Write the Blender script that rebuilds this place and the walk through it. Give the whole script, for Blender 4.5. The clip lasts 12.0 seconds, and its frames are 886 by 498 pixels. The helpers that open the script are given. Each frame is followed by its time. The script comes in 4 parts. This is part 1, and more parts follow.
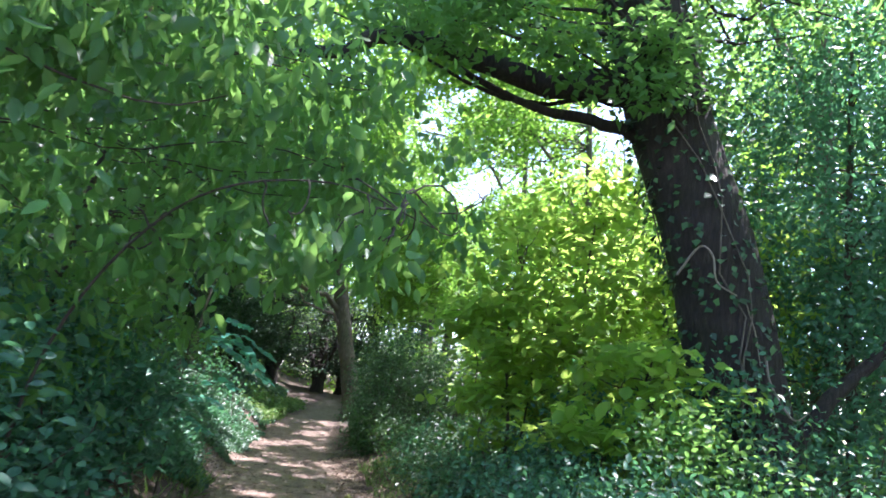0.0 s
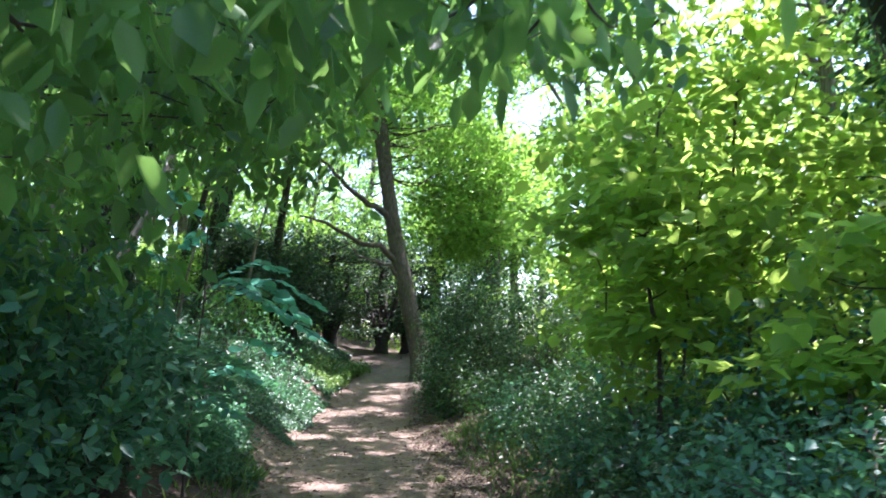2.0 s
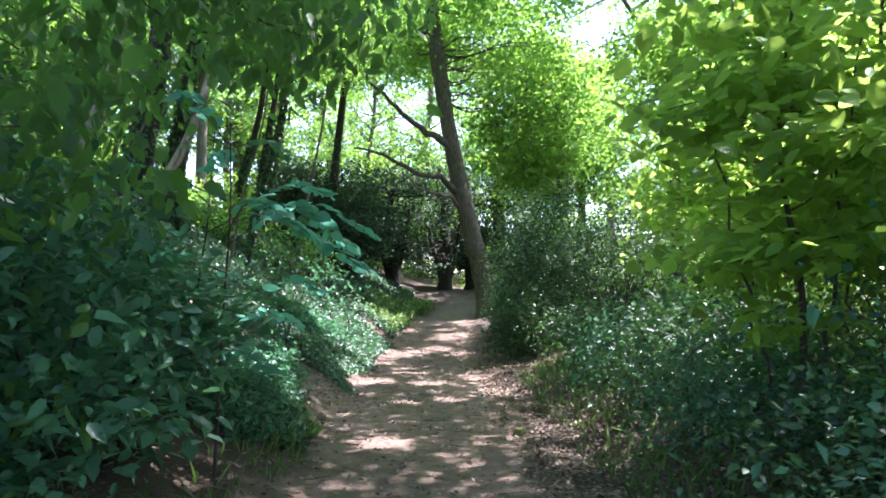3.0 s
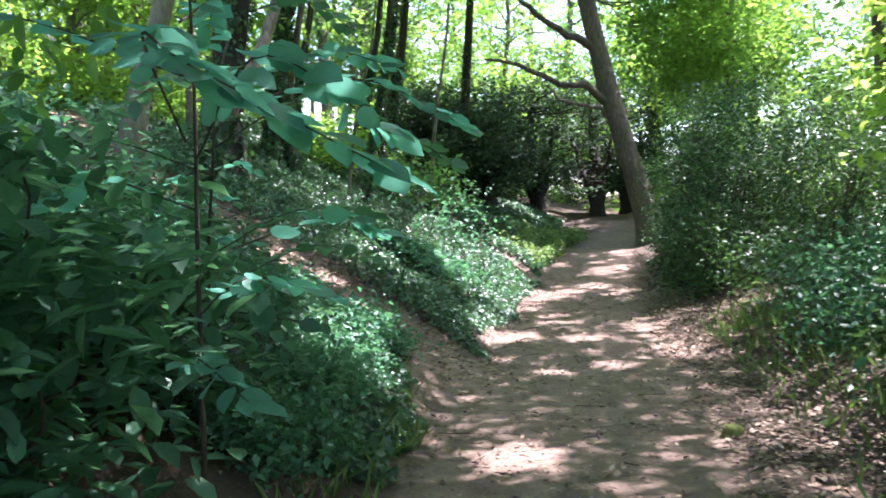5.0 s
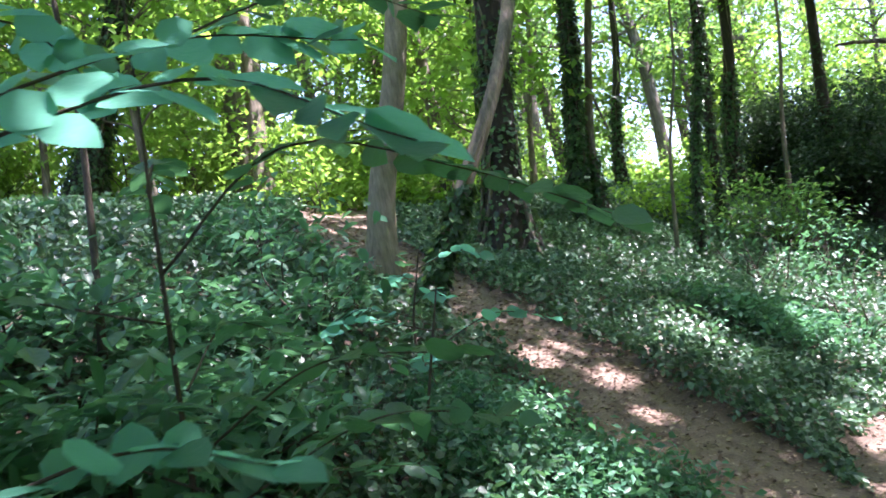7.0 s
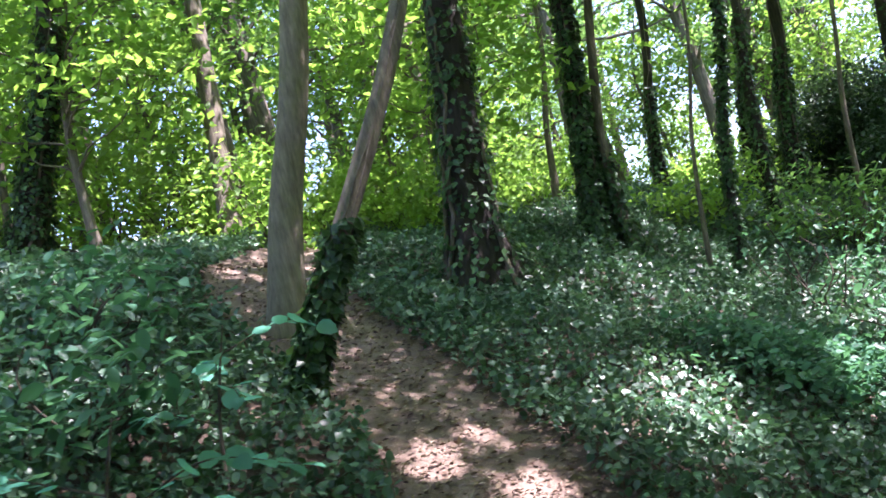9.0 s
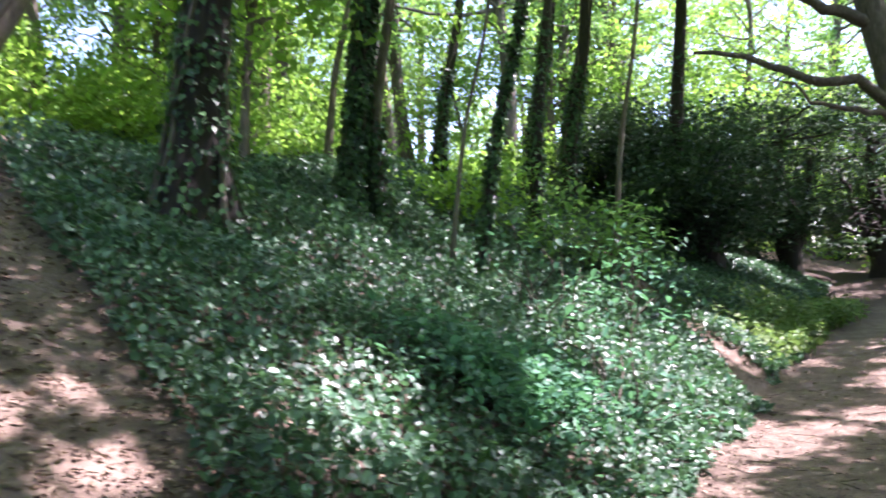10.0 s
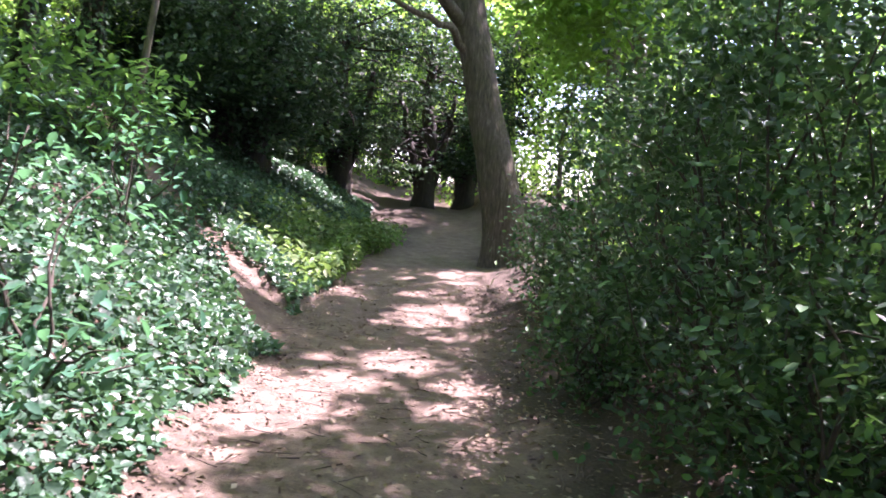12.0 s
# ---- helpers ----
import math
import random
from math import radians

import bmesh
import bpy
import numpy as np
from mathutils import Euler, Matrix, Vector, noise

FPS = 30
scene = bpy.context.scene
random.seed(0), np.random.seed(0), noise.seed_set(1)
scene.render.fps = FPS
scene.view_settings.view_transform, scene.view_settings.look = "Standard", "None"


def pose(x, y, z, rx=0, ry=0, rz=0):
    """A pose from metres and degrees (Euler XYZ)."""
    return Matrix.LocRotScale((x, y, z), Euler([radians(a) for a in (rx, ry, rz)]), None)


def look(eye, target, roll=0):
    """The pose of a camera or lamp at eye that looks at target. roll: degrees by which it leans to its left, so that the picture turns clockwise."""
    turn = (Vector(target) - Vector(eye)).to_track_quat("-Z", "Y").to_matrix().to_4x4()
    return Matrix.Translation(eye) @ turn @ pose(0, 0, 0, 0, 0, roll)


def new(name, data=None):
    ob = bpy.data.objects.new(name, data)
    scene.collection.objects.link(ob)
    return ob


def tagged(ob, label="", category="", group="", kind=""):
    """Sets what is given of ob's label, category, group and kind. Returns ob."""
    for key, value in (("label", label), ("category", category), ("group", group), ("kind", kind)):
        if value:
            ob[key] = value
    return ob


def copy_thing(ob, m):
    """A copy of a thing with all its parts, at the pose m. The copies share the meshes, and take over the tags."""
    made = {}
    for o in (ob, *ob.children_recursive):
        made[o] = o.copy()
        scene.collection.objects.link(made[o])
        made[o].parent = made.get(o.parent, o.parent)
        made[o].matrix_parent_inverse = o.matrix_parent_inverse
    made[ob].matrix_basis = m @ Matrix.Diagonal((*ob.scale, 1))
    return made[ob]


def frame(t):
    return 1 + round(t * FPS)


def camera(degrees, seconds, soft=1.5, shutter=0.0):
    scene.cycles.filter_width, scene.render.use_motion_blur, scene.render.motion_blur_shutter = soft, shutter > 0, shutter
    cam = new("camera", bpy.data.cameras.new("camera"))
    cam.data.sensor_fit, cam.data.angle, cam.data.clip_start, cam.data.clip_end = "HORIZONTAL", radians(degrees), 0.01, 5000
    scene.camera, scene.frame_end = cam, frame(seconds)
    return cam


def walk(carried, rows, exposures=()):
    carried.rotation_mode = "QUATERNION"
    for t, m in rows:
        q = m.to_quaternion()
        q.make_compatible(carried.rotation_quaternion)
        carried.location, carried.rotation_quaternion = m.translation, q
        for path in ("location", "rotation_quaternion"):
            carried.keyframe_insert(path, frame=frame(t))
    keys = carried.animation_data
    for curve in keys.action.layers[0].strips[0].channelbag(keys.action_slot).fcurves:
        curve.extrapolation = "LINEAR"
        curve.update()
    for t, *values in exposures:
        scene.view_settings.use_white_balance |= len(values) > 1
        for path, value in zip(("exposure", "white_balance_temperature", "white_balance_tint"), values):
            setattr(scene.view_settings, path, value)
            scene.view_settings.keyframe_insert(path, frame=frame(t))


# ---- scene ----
# ---------------------------------------------------------------- camera
cam = camera(56.0, 12.0, soft=1.65, shutter=0.25)
# seconds, x, y, z, yaw, pitch, roll
PATH = [
    (0, 0.004, 0.000, 1.572, -7.63, 10.19, 7.65),
    (0.5, -0.008, 0.778, 1.546, -10.10, 12.32, 8.43),
    (1, -0.006, 1.545, 1.507, -9.61, 11.95, 6.93),
    (1.5, -0.017, 2.297, 1.480, -7.77, 9.83, 4.35),
    (2, -0.030, 3.034, 1.464, -4.55, 6.82, 2.00),
    (2.5, -0.026, 3.745, 1.451, -1.95, 4.54, 0.93),
    (4.5, -0.084, 6.587, 1.422, 5.05, -2.23, -0.93),
    (5, -0.038, 7.277, 1.428, 9.94, -2.22, -2.90),
    (5.5, 0.022, 7.929, 1.442, 16.45, -0.73, -6.60),
    (6, 0.074, 8.593, 1.468, 22.47, 1.12, -9.16),
    (6.5, 0.108, 9.245, 1.506, 28.26, 2.67, -10.54),
    (7, 0.133, 9.886, 1.554, 35.28, 4.72, -11.75),
    (9, 0.111, 12.407, 1.666, 40.94, 6.91, -15.16),
    (9.5, 0.088, 13.011, 1.606, 36.21, 4.95, -9.52),
    (10, 0.066, 13.581, 1.533, 27.10, 2.51, -2.87),
    (10.5, 0.021, 14.208, 1.477, 16.93, 0.33, 1.81),
    (11, -0.003, 14.876, 1.451, 8.23, -1.03, 5.50),
    (11.5, -0.023, 15.555, 1.420, 0.50, -2.02, 7.14),
    (12, -0.003, 16.228, 1.401, -2.53, -3.33, 5.21),
]


def row_pose(x, y, z, yaw, pitch, roll):
    a, b = radians(yaw), radians(pitch)
    way = Vector((-math.sin(a) * math.cos(b), math.cos(a) * math.cos(b), math.sin(b)))
    eye = Vector((x, y, z))
    return look(eye, eye + way * 2, roll)


walk(cam, [(r[0], row_pose(*r[1:])) for r in PATH], exposures=[(0.0, 2.5, 5750, 30), (4.5, 2.75, 5850, 34), (6.0, 2.85, 5950, 38), (9.0, 2.6, 5950, 41), (10.5, 2.55, 5950, 45), (12.0, 2.85, 6050, 52)])

# ---------------------------------------------------------------- daylight
SUN_WAY = Vector((0.46, 0.30, 1.05)).normalized()  # towards the sun
world = bpy.data.worlds.new("sky")
scene.world = world
world.use_nodes = True
wn = world.node_tree
sky = wn.nodes.new("ShaderNodeTexSky")
sky.sky_type, sky.sun_disc = "NISHITA", False
sky.sun_elevation = math.asin(SUN_WAY.z)
sky.sun_rotation = math.atan2(SUN_WAY.x, SUN_WAY.y)
wn.nodes["Background"].inputs["Strength"].default_value = 0.14
wn.links.new(sky.outputs["Color"], wn.nodes["Background"].inputs["Color"])
sun_data = bpy.data.lights.new("sun", "SUN")
sun_data.energy, sun_data.angle, sun_data.color = 5.0, radians(0.6), (1.0, 0.95, 0.86)
sun = new("sun", sun_data)
sun.matrix_world = look(SUN_WAY * 60, (0, 0, 0))


# ---------------------------------------------------------------- materials
def nodes_of(name):
    m = bpy.data.materials.new(name)
    m.use_nodes = True
    n = m.node_tree
    n.nodes.clear()
    return m, n, n.nodes.new("ShaderNodeOutputMaterial")


def ramp(n, fac, stops):
    r = n.nodes.new("ShaderNodeValToRGB")
    el = r.color_ramp.elements
    while len(el) < len(stops):
        el.new(0.5)
    for e, (p, c) in zip(el, stops):
        e.position, e.color = p, (*c, 1)
    n.links.new(fac, r.inputs[0])
    return r.outputs[0]


def noise_node(n, scale, detail=4, rough=0.6, vec=None):
    t = n.nodes.new("ShaderNodeTexNoise")
    t.inputs["Scale"].default_value, t.inputs["Detail"].default_value, t.inputs["Roughness"].default_value = scale, detail, rough
    if vec is not None:
        n.links.new(vec, t.inputs["Vector"])
    return t.outputs["Fac"]


def leaf_material(name, dark, mid, light, through_light, share=0.4, gloss=0.45, spec=0.5):
    """Leaf: coloured leaf by leaf, glossy above, letting light through."""
    m, n, out = nodes_of(name)
    geo = n.nodes.new("ShaderNodeNewGeometry")
    col = ramp(n, geo.outputs["Random Per Island"], [(0.0, dark), (0.5, mid), (0.95, light), (1.0, tuple(min(1, c * 1.5) for c in light))])
    tco = n.nodes.new("ShaderNodeTexCoord")
    blotch = noise_node(n, 1.3, 3, 0.6, tco.outputs["Object"])
    hsv = n.nodes.new("ShaderNodeHueSaturation")
    n.links.new(col, hsv.inputs["Color"])
    mr = n.nodes.new("ShaderNodeMapRange")
    mr.inputs["From Min"].default_value, mr.inputs["From Max"].default_value = 0.3, 0.7
    mr.inputs["To Min"].default_value, mr.inputs["To Max"].default_value = 0.7, 1.3
    n.links.new(blotch, mr.inputs["Value"])
    n.links.new(mr.outputs[0], hsv.inputs["Value"])
    p = n.nodes.new("ShaderNodeBsdfPrincipled")
    n.links.new(hsv.outputs[0], p.inputs["Base Color"])
    p.inputs["Roughness"].default_value = gloss
    p.inputs["Specular IOR Level"].default_value = spec
    vein = noise_node(n, 60, 2, 0.5, tco.outputs["Object"])
    b = n.nodes.new("ShaderNodeBump")
    b.inputs["Strength"].default_value, b.inputs["Distance"].default_value = 0.35, 0.01
    n.links.new(vein, b.inputs["Height"])
    n.links.new(b.outputs[0], p.inputs["Normal"])
    tr = n.nodes.new("ShaderNodeBsdfTranslucent")
    mixc = n.nodes.new("ShaderNodeMix")
    mixc.data_type = "RGBA"
    mixc.inputs["Factor"].default_value = 0.35
    mixc.inputs["A"].default_value = (*through_light, 1)
    n.links.new(hsv.outputs[0], mixc.inputs["B"])
    n.links.new(mixc.outputs["Result"], tr.inputs["Color"])
    mix = n.nodes.new("ShaderNodeMixShader")
    mix.inputs[0].default_value = share
    n.links.new(p.outputs[0], mix.inputs[1])
    n.links.new(tr.outputs[0], mix.inputs[2])
    n.links.new(mix.outputs[0], out.inputs[0])
    return m


def bark_material(name, a, b, c, scale=1.0, bump=0.6, rough=0.9):
    m, n, out = nodes_of(name)
    tco = n.nodes.new("ShaderNodeTexCoord")
    mp = n.nodes.new("ShaderNodeMapping")
    mp.inputs["Scale"].default_value = (scale, scale, scale * 0.18)
    n.links.new(tco.outputs["Object"], mp.inputs["Vector"])
    ridge = noise_node(n, 26, 6, 0.7, mp.outputs[0])
    patch = noise_node(n, 2.2, 4, 0.6, tco.outputs["Object"])
    c1 = ramp(n, ridge, [(0.3, a), (0.55, b), (0.75, c)])
    moss = ramp(n, patch, [(0.45, (1, 1, 1)), (0.7, (0.62, 0.75, 0.45))])
    mx = n.nodes.new("ShaderNodeMix")
    mx.data_type, mx.blend_type = "RGBA", "MULTIPLY"
    mx.inputs["Factor"].default_value = 0.8
    n.links.new(c1, mx.inputs["A"])
    n.links.new(moss, mx.inputs["B"])
    p = n.nodes.new("ShaderNodeBsdfPrincipled")
    p.inputs["Roughness"].default_value = rough
    n.links.new(mx.outputs["Result"], p.inputs["Base Color"])
    bp = n.nodes.new("ShaderNodeBump")
    bp.inputs["Strength"].default_value, bp.inputs["Distance"].default_value = bump, 0.05
    n.links.new(ridge, bp.inputs["Height"])
    n.links.new(bp.outputs[0], p.inputs["Normal"])
    n.links.new(p.outputs[0], out.inputs[0])
    return m


def ground_material():
    """Trodden earth on the paths, leaf litter and dark soil elsewhere."""
    m, n, out = nodes_of("woodland_floor")
    tco = n.nodes.new("ShaderNodeTexCoord")
    att = n.nodes.new("ShaderNodeAttribute")
    att.attribute_name = "trodden"
    fine = noise_node(n, 38, 6, 0.7, tco.outputs["Object"])
    mid = noise_node(n, 5, 5, 0.6, tco.outputs["Object"])
    big = noise_node(n, 0.9, 4, 0.6, tco.outputs["Object"])
    earth = ramp(n, mid, [(0.25, (0.10, 0.068, 0.050)), (0.5, (0.17, 0.121, 0.090)), (0.8, (0.26, 0.195, 0.15))])
    grain = ramp(n, fine, [(0.25, (0.55, 0.52, 0.5)), (0.55, (1, 1, 1)), (0.85, (1.25, 1.2, 1.12))])
    litter = ramp(n, fine, [(0.3, (0.025, 0.018, 0.012)), (0.5, (0.055, 0.038, 0.025)), (0.68, (0.1, 0.07, 0.047)), (0.85, (0.17, 0.125, 0.085))])
    ml = n.nodes.new("ShaderNodeMix")
    ml.data_type, ml.blend_type = "RGBA", "MULTIPLY"
    ml.inputs["Factor"].default_value = 0.85
    n.links.new(earth, ml.inputs["A"])
    n.links.new(grain, ml.inputs["B"])
    add = n.nodes.new("ShaderNodeMath")
    add.operation = "MULTIPLY_ADD"
    add.inputs[1].default_value, add.inputs[2].default_value = 0.7, -0.35
    n.links.new(big, add.inputs[0])
    s = n.nodes.new("ShaderNodeMath")
    s.operation, s.use_clamp = "ADD", True
    n.links.new(att.outputs["Fac"], s.inputs[0])
    n.links.new(add.outputs[0], s.inputs[1])
    mx = n.nodes.new("ShaderNodeMix")
    mx.data_type = "RGBA"
    n.links.new(s.outputs[0], mx.inputs["Factor"])
    n.links.new(litter, mx.inputs["A"])
    n.links.new(ml.outputs["Result"], mx.inputs["B"])
    p = n.nodes.new("ShaderNodeBsdfPrincipled")
    p.inputs["Roughness"].default_value = 0.95
    n.links.new(mx.outputs["Result"], p.inputs["Base Color"])
    bp = n.nodes.new("ShaderNodeBump")
    bp.inputs["Strength"].default_value, bp.inputs["Distance"].default_value = 0.7, 0.03
    n.links.new(fine, bp.inputs["Height"])
    n.links.new(bp.outputs[0], p.inputs["Normal"])
    n.links.new(p.outputs[0], out.inputs[0])
    return m


def plain_random(name, stops, rough=0.8, tone=3.0):
    m, n, out = nodes_of(name)
    geo = n.nodes.new("ShaderNodeNewGeometry")
    col = ramp(n, geo.outputs["Random Per Island"], stops)
    tco = n.nodes.new("ShaderNodeTexCoord")
    g = ramp(n, noise_node(n, tone, 4, 0.6, tco.outputs["Object"]), [(0.3, (0.75, 0.75, 0.75)), (0.7, (1.15, 1.12, 1.1))])
    mx = n.nodes.new("ShaderNodeMix")
    mx.data_type, mx.blend_type = "RGBA", "MULTIPLY"
    mx.inputs["Factor"].default_value = 1.0
    n.links.new(col, mx.inputs["A"])
    n.links.new(g, mx.inputs["B"])
    p = n.nodes.new("ShaderNodeBsdfPrincipled")
    p.inputs["Roughness"].default_value = rough
    n.links.new(mx.outputs["Result"], p.inputs["Base Color"])
    n.links.new(p.outputs[0], out.inputs[0])
    return m


M_GROUND = ground_material()
M_IVY = leaf_material("ivy_leaf", (0.022, 0.058, 0.032), (0.04, 0.1, 0.055), (0.08, 0.175, 0.096), (0.1, 0.26, 0.07), 0.24, 0.44, 0.6)
M_UNDER = leaf_material("shrub_leaf", (0.026, 0.084, 0.05), (0.046, 0.142, 0.084), (0.075, 0.205, 0.115), (0.14, 0.4, 0.14), 0.35, 0.44, 0.36)
M_HORN = leaf_material("broad_leaf", (0.03, 0.09, 0.022), (0.05, 0.15, 0.038), (0.08, 0.21, 0.05), (0.33, 0.62, 0.13), 0.5, 0.42, 0.45)
# the teal sheen of reflected sky is put into this leaf's colour
M_SKYTINT = leaf_material("sky_tinted_glossy_leaf", (0.03, 0.15, 0.1), (0.045, 0.2, 0.13), (0.07, 0.25, 0.16), (0.26, 0.78, 0.55), 0.52, 0.4, 0.4)
M_MOSS = bark_material("mossy_cut_wood", (0.07, 0.085, 0.02), (0.15, 0.17, 0.04), (0.26, 0.27, 0.09), 2.0, 0.5)
M_BRIGHT = leaf_material("young_maple_leaf", (0.07, 0.17, 0.02), (0.11, 0.25, 0.03), (0.17, 0.33, 0.04), (0.62, 0.86, 0.15), 0.57, 0.45, 0.4)
M_CANOPY = leaf_material("canopy_leaf", (0.035, 0.095, 0.02), (0.085, 0.2, 0.037), (0.16, 0.31, 0.055), (0.42, 0.74, 0.09), 0.5, 0.5, 0.4)
M_HOLLY = leaf_material("holly_leaf", (0.014, 0.04, 0.018), (0.03, 0.08, 0.034), (0.075, 0.165, 0.06), (0.11, 0.26, 0.04), 0.2, 0.4, 0.35)
M_YEW = leaf_material("yew_leaf", (0.014, 0.036, 0.02), (0.026, 0.062, 0.033), (0.05, 0.1, 0.05), (0.1, 0.2, 0.05), 0.22, 0.55, 0.3)
M_GRASS = leaf_material("grass_blade", (0.05, 0.11, 0.03), (0.09, 0.18, 0.05), (0.2, 0.26, 0.1), (0.26, 0.45, 0.08), 0.35, 0.5, 0.4)
M_LITTER = plain_random("dead_leaf", [(0.0, (0.06, 0.036, 0.023)), (0.4, (0.12, 0.077, 0.048)), (0.75, (0.21, 0.145, 0.093)), (1.0, (0.36, 0.29, 0.21))], 0.75)
M_TWIG = plain_random("dead_twig", [(0.0, (0.05, 0.035, 0.025)), (0.6, (0.13, 0.095, 0.07)), (1.0, (0.3, 0.26, 0.2))], 0.85)
M_OAK = bark_material("dark_ridged_bark", (0.012, 0.01, 0.008), (0.034, 0.027, 0.021), (0.07, 0.056, 0.043))
M_BARK = bark_material("grey_brown_bark", (0.06, 0.05, 0.038), (0.15, 0.125, 0.095), (0.26, 0.22, 0.17), 0.8, 0.45)
M_SMOOTH = bark_material("smooth_grey_bark", (0.095, 0.08, 0.055), (0.18, 0.152, 0.108), (0.28, 0.24, 0.175), 0.9, 0.3)
M_LEANB = bark_material("stringy_brown_bark", (0.04, 0.029, 0.022), (0.11, 0.083, 0.064), (0.23, 0.185, 0.15), 1.2, 0.8)
M_STEM = bark_material("brown_stem_bark", (0.03, 0.024, 0.018), (0.07, 0.055, 0.04), (0.12, 0.1, 0.075), 2.0, 0.3)
M_STALE = bark_material("pale_dead_wood", (0.16, 0.13, 0.1), (0.3, 0.26, 0.2), (0.42, 0.37, 0.3), 2.0, 0.4)


# ---------------------------------------------------------------- mesh helpers
def smooth(a, b, v):
    v = np.clip((v - a) / (b - a), 0, 1)
    return v * v * (3 - 2 * v)


def path_line(y):
    """The middle of the main path."""
    return 0.02 * np.sin(y * 0.5) - 0.12 + 1.3 * smooth(24, 36, y) - 1.6 * smooth(36, 52, y)


SIDE = [(-0.9, 14.7), (-2.4, 15.55), (-3.4, 16.05), (-4.4, 16.6), (-5.4, 17.0), (-6.5, 17.4), (-7.6, 18.4), (-9.2, 20.3), (-11.5, 23.5)]
TRACK = [(-0.9, 23.6), (-1.6, 25.2), (-2.5, 25.9), (-3.6, 27.2), (-5.0, 28.6)]


def near_line(x, y, pts):
    """Distance to a polyline."""
    d = np.full(np.shape(x), 1e9)
    for (ax, ay), (bx, by) in zip(pts[:-1], pts[1:]):
        ux, uy = bx - ax, by - ay
        k = np.clip(((x - ax) * ux + (y - ay) * uy) / (ux * ux + uy * uy), 0, 1)
        d = np.minimum(d, np.hypot(x - ax - k * ux, y - ay - k * uy))
    return d


def trodden(x, y):
    """How far the ground is bare and trodden, 0 to 1."""
    wob = 0.12 * np.sin(1.7 * y + 0.6) + 0.08 * np.sin(4.1 * y) + 0.05 * np.sin(9.3 * y + 1)
    half = 1.0 + 0.1 * smooth(9, 15, y) - 0.15 * smooth(17, 21, y) - 0.3 * smooth(26, 31, y)
    main = 1 - smooth(half - 0.25, half + 0.3, np.abs(x - path_line(y)) + wob * 0.8)
    far_side = smooth(-0.1, 0.2, y - (14.7 - 0.67 * (x + 0.9)))
    mouth = 0.6 * smooth(-2.9, -1.6, x) * (1 - far_side) + 0.25 * smooth(-2.3, -1.3, x) * far_side
    side = 1 - smooth(0.4, 0.72, near_line(x, y, SIDE) - mouth + wob * 0.6)
    trk = 1 - smooth(0.18, 0.42, near_line(x, y, TRACK) + wob * 0.3)
    return np.maximum(np.maximum(main, side), trk)


def height(x, y):
    x, y = np.asarray(x, float), np.asarray(y, float)
    z = 0.08 * np.clip(y - 23, 0, 25) * smooth(21, 27, y)
    l = np.clip(-1.25 - x + 0.35 * (path_line(y) + 0.12), 0, 99)
    bank = 0.52 * np.minimum(l, 6) + 0.28 * np.clip(l - 6, 0, 9) + 0.03 * np.clip(l - 15, 0, 40)
    z = z + bank * (1 - 0.3 * smooth(27, 40, y)) * (0.55 + 0.45 * smooth(-2, 8, y))
    r = np.clip(x - 1.2, 0, 99)
    z = z + 0.30 * smooth(0, 0.9, r) - 0.10 * np.clip(r - 1.5, 0, 20)
    bumps = 0.05 * np.sin(1.3 * x + 0.7 * y) + 0.04 * np.sin(2.1 * y - 1.1 * x + 2) + 0.025 * np.sin(4.3 * x + 3.7 * y)
    t = trodden(x, y)
    z = z + bumps * (1 - 0.75 * t) - 0.05 * t
    return z


def mesh_from(name, verts, faces, mats=(), smooth_shade=False, face_mat=None):
    """verts (n,3); faces (m,k) of one size k, or a list of such arrays."""
    me = bpy.data.meshes.new(name)
    groups = faces if isinstance(faces, list) else [faces]
    groups = [np.asarray(g, np.int32) for g in groups if len(g)]
    loops = np.concatenate([g.ravel() for g in groups])
    starts, at = [], 0
    for g in groups:
        starts.append(at + np.arange(len(g)) * g.shape[1])
        at += g.size
    starts = np.concatenate(starts)
    me.vertices.add(len(verts))
    me.vertices.foreach_set("co", np.asarray(verts, np.float32).ravel())
    me.loops.add(len(loops))
    me.loops.foreach_set("vertex_index", loops)
    me.polygons.add(len(starts))
    me.polygons.foreach_set("loop_start", starts.astype(np.int32))
    if smooth_shade:
        me.polygons.foreach_set("use_smooth", np.ones(len(starts), bool))
    for m in mats:
        me.materials.append(m)
    if face_mat is not None:
        me.polygons.foreach_set("material_index", np.asarray(face_mat, np.int32))
    me.update(calc_edges=True)
    me.validate()
    return me


def part(name, me, parent=None, label=""):
    ob = new(name, me)
    if parent is not None:
        ob.parent = parent
    return tagged(ob, label)


def thing(name, at, label, category, group="", kind=""):
    ob = new(name)
    ob.empty_display_size = 0.2
    ob.location = at
    return tagged(ob, label, category, group, kind)


def unit(v):
    return v / np.maximum(np.linalg.norm(v, axis=-1, keepdims=True), 1e-9)


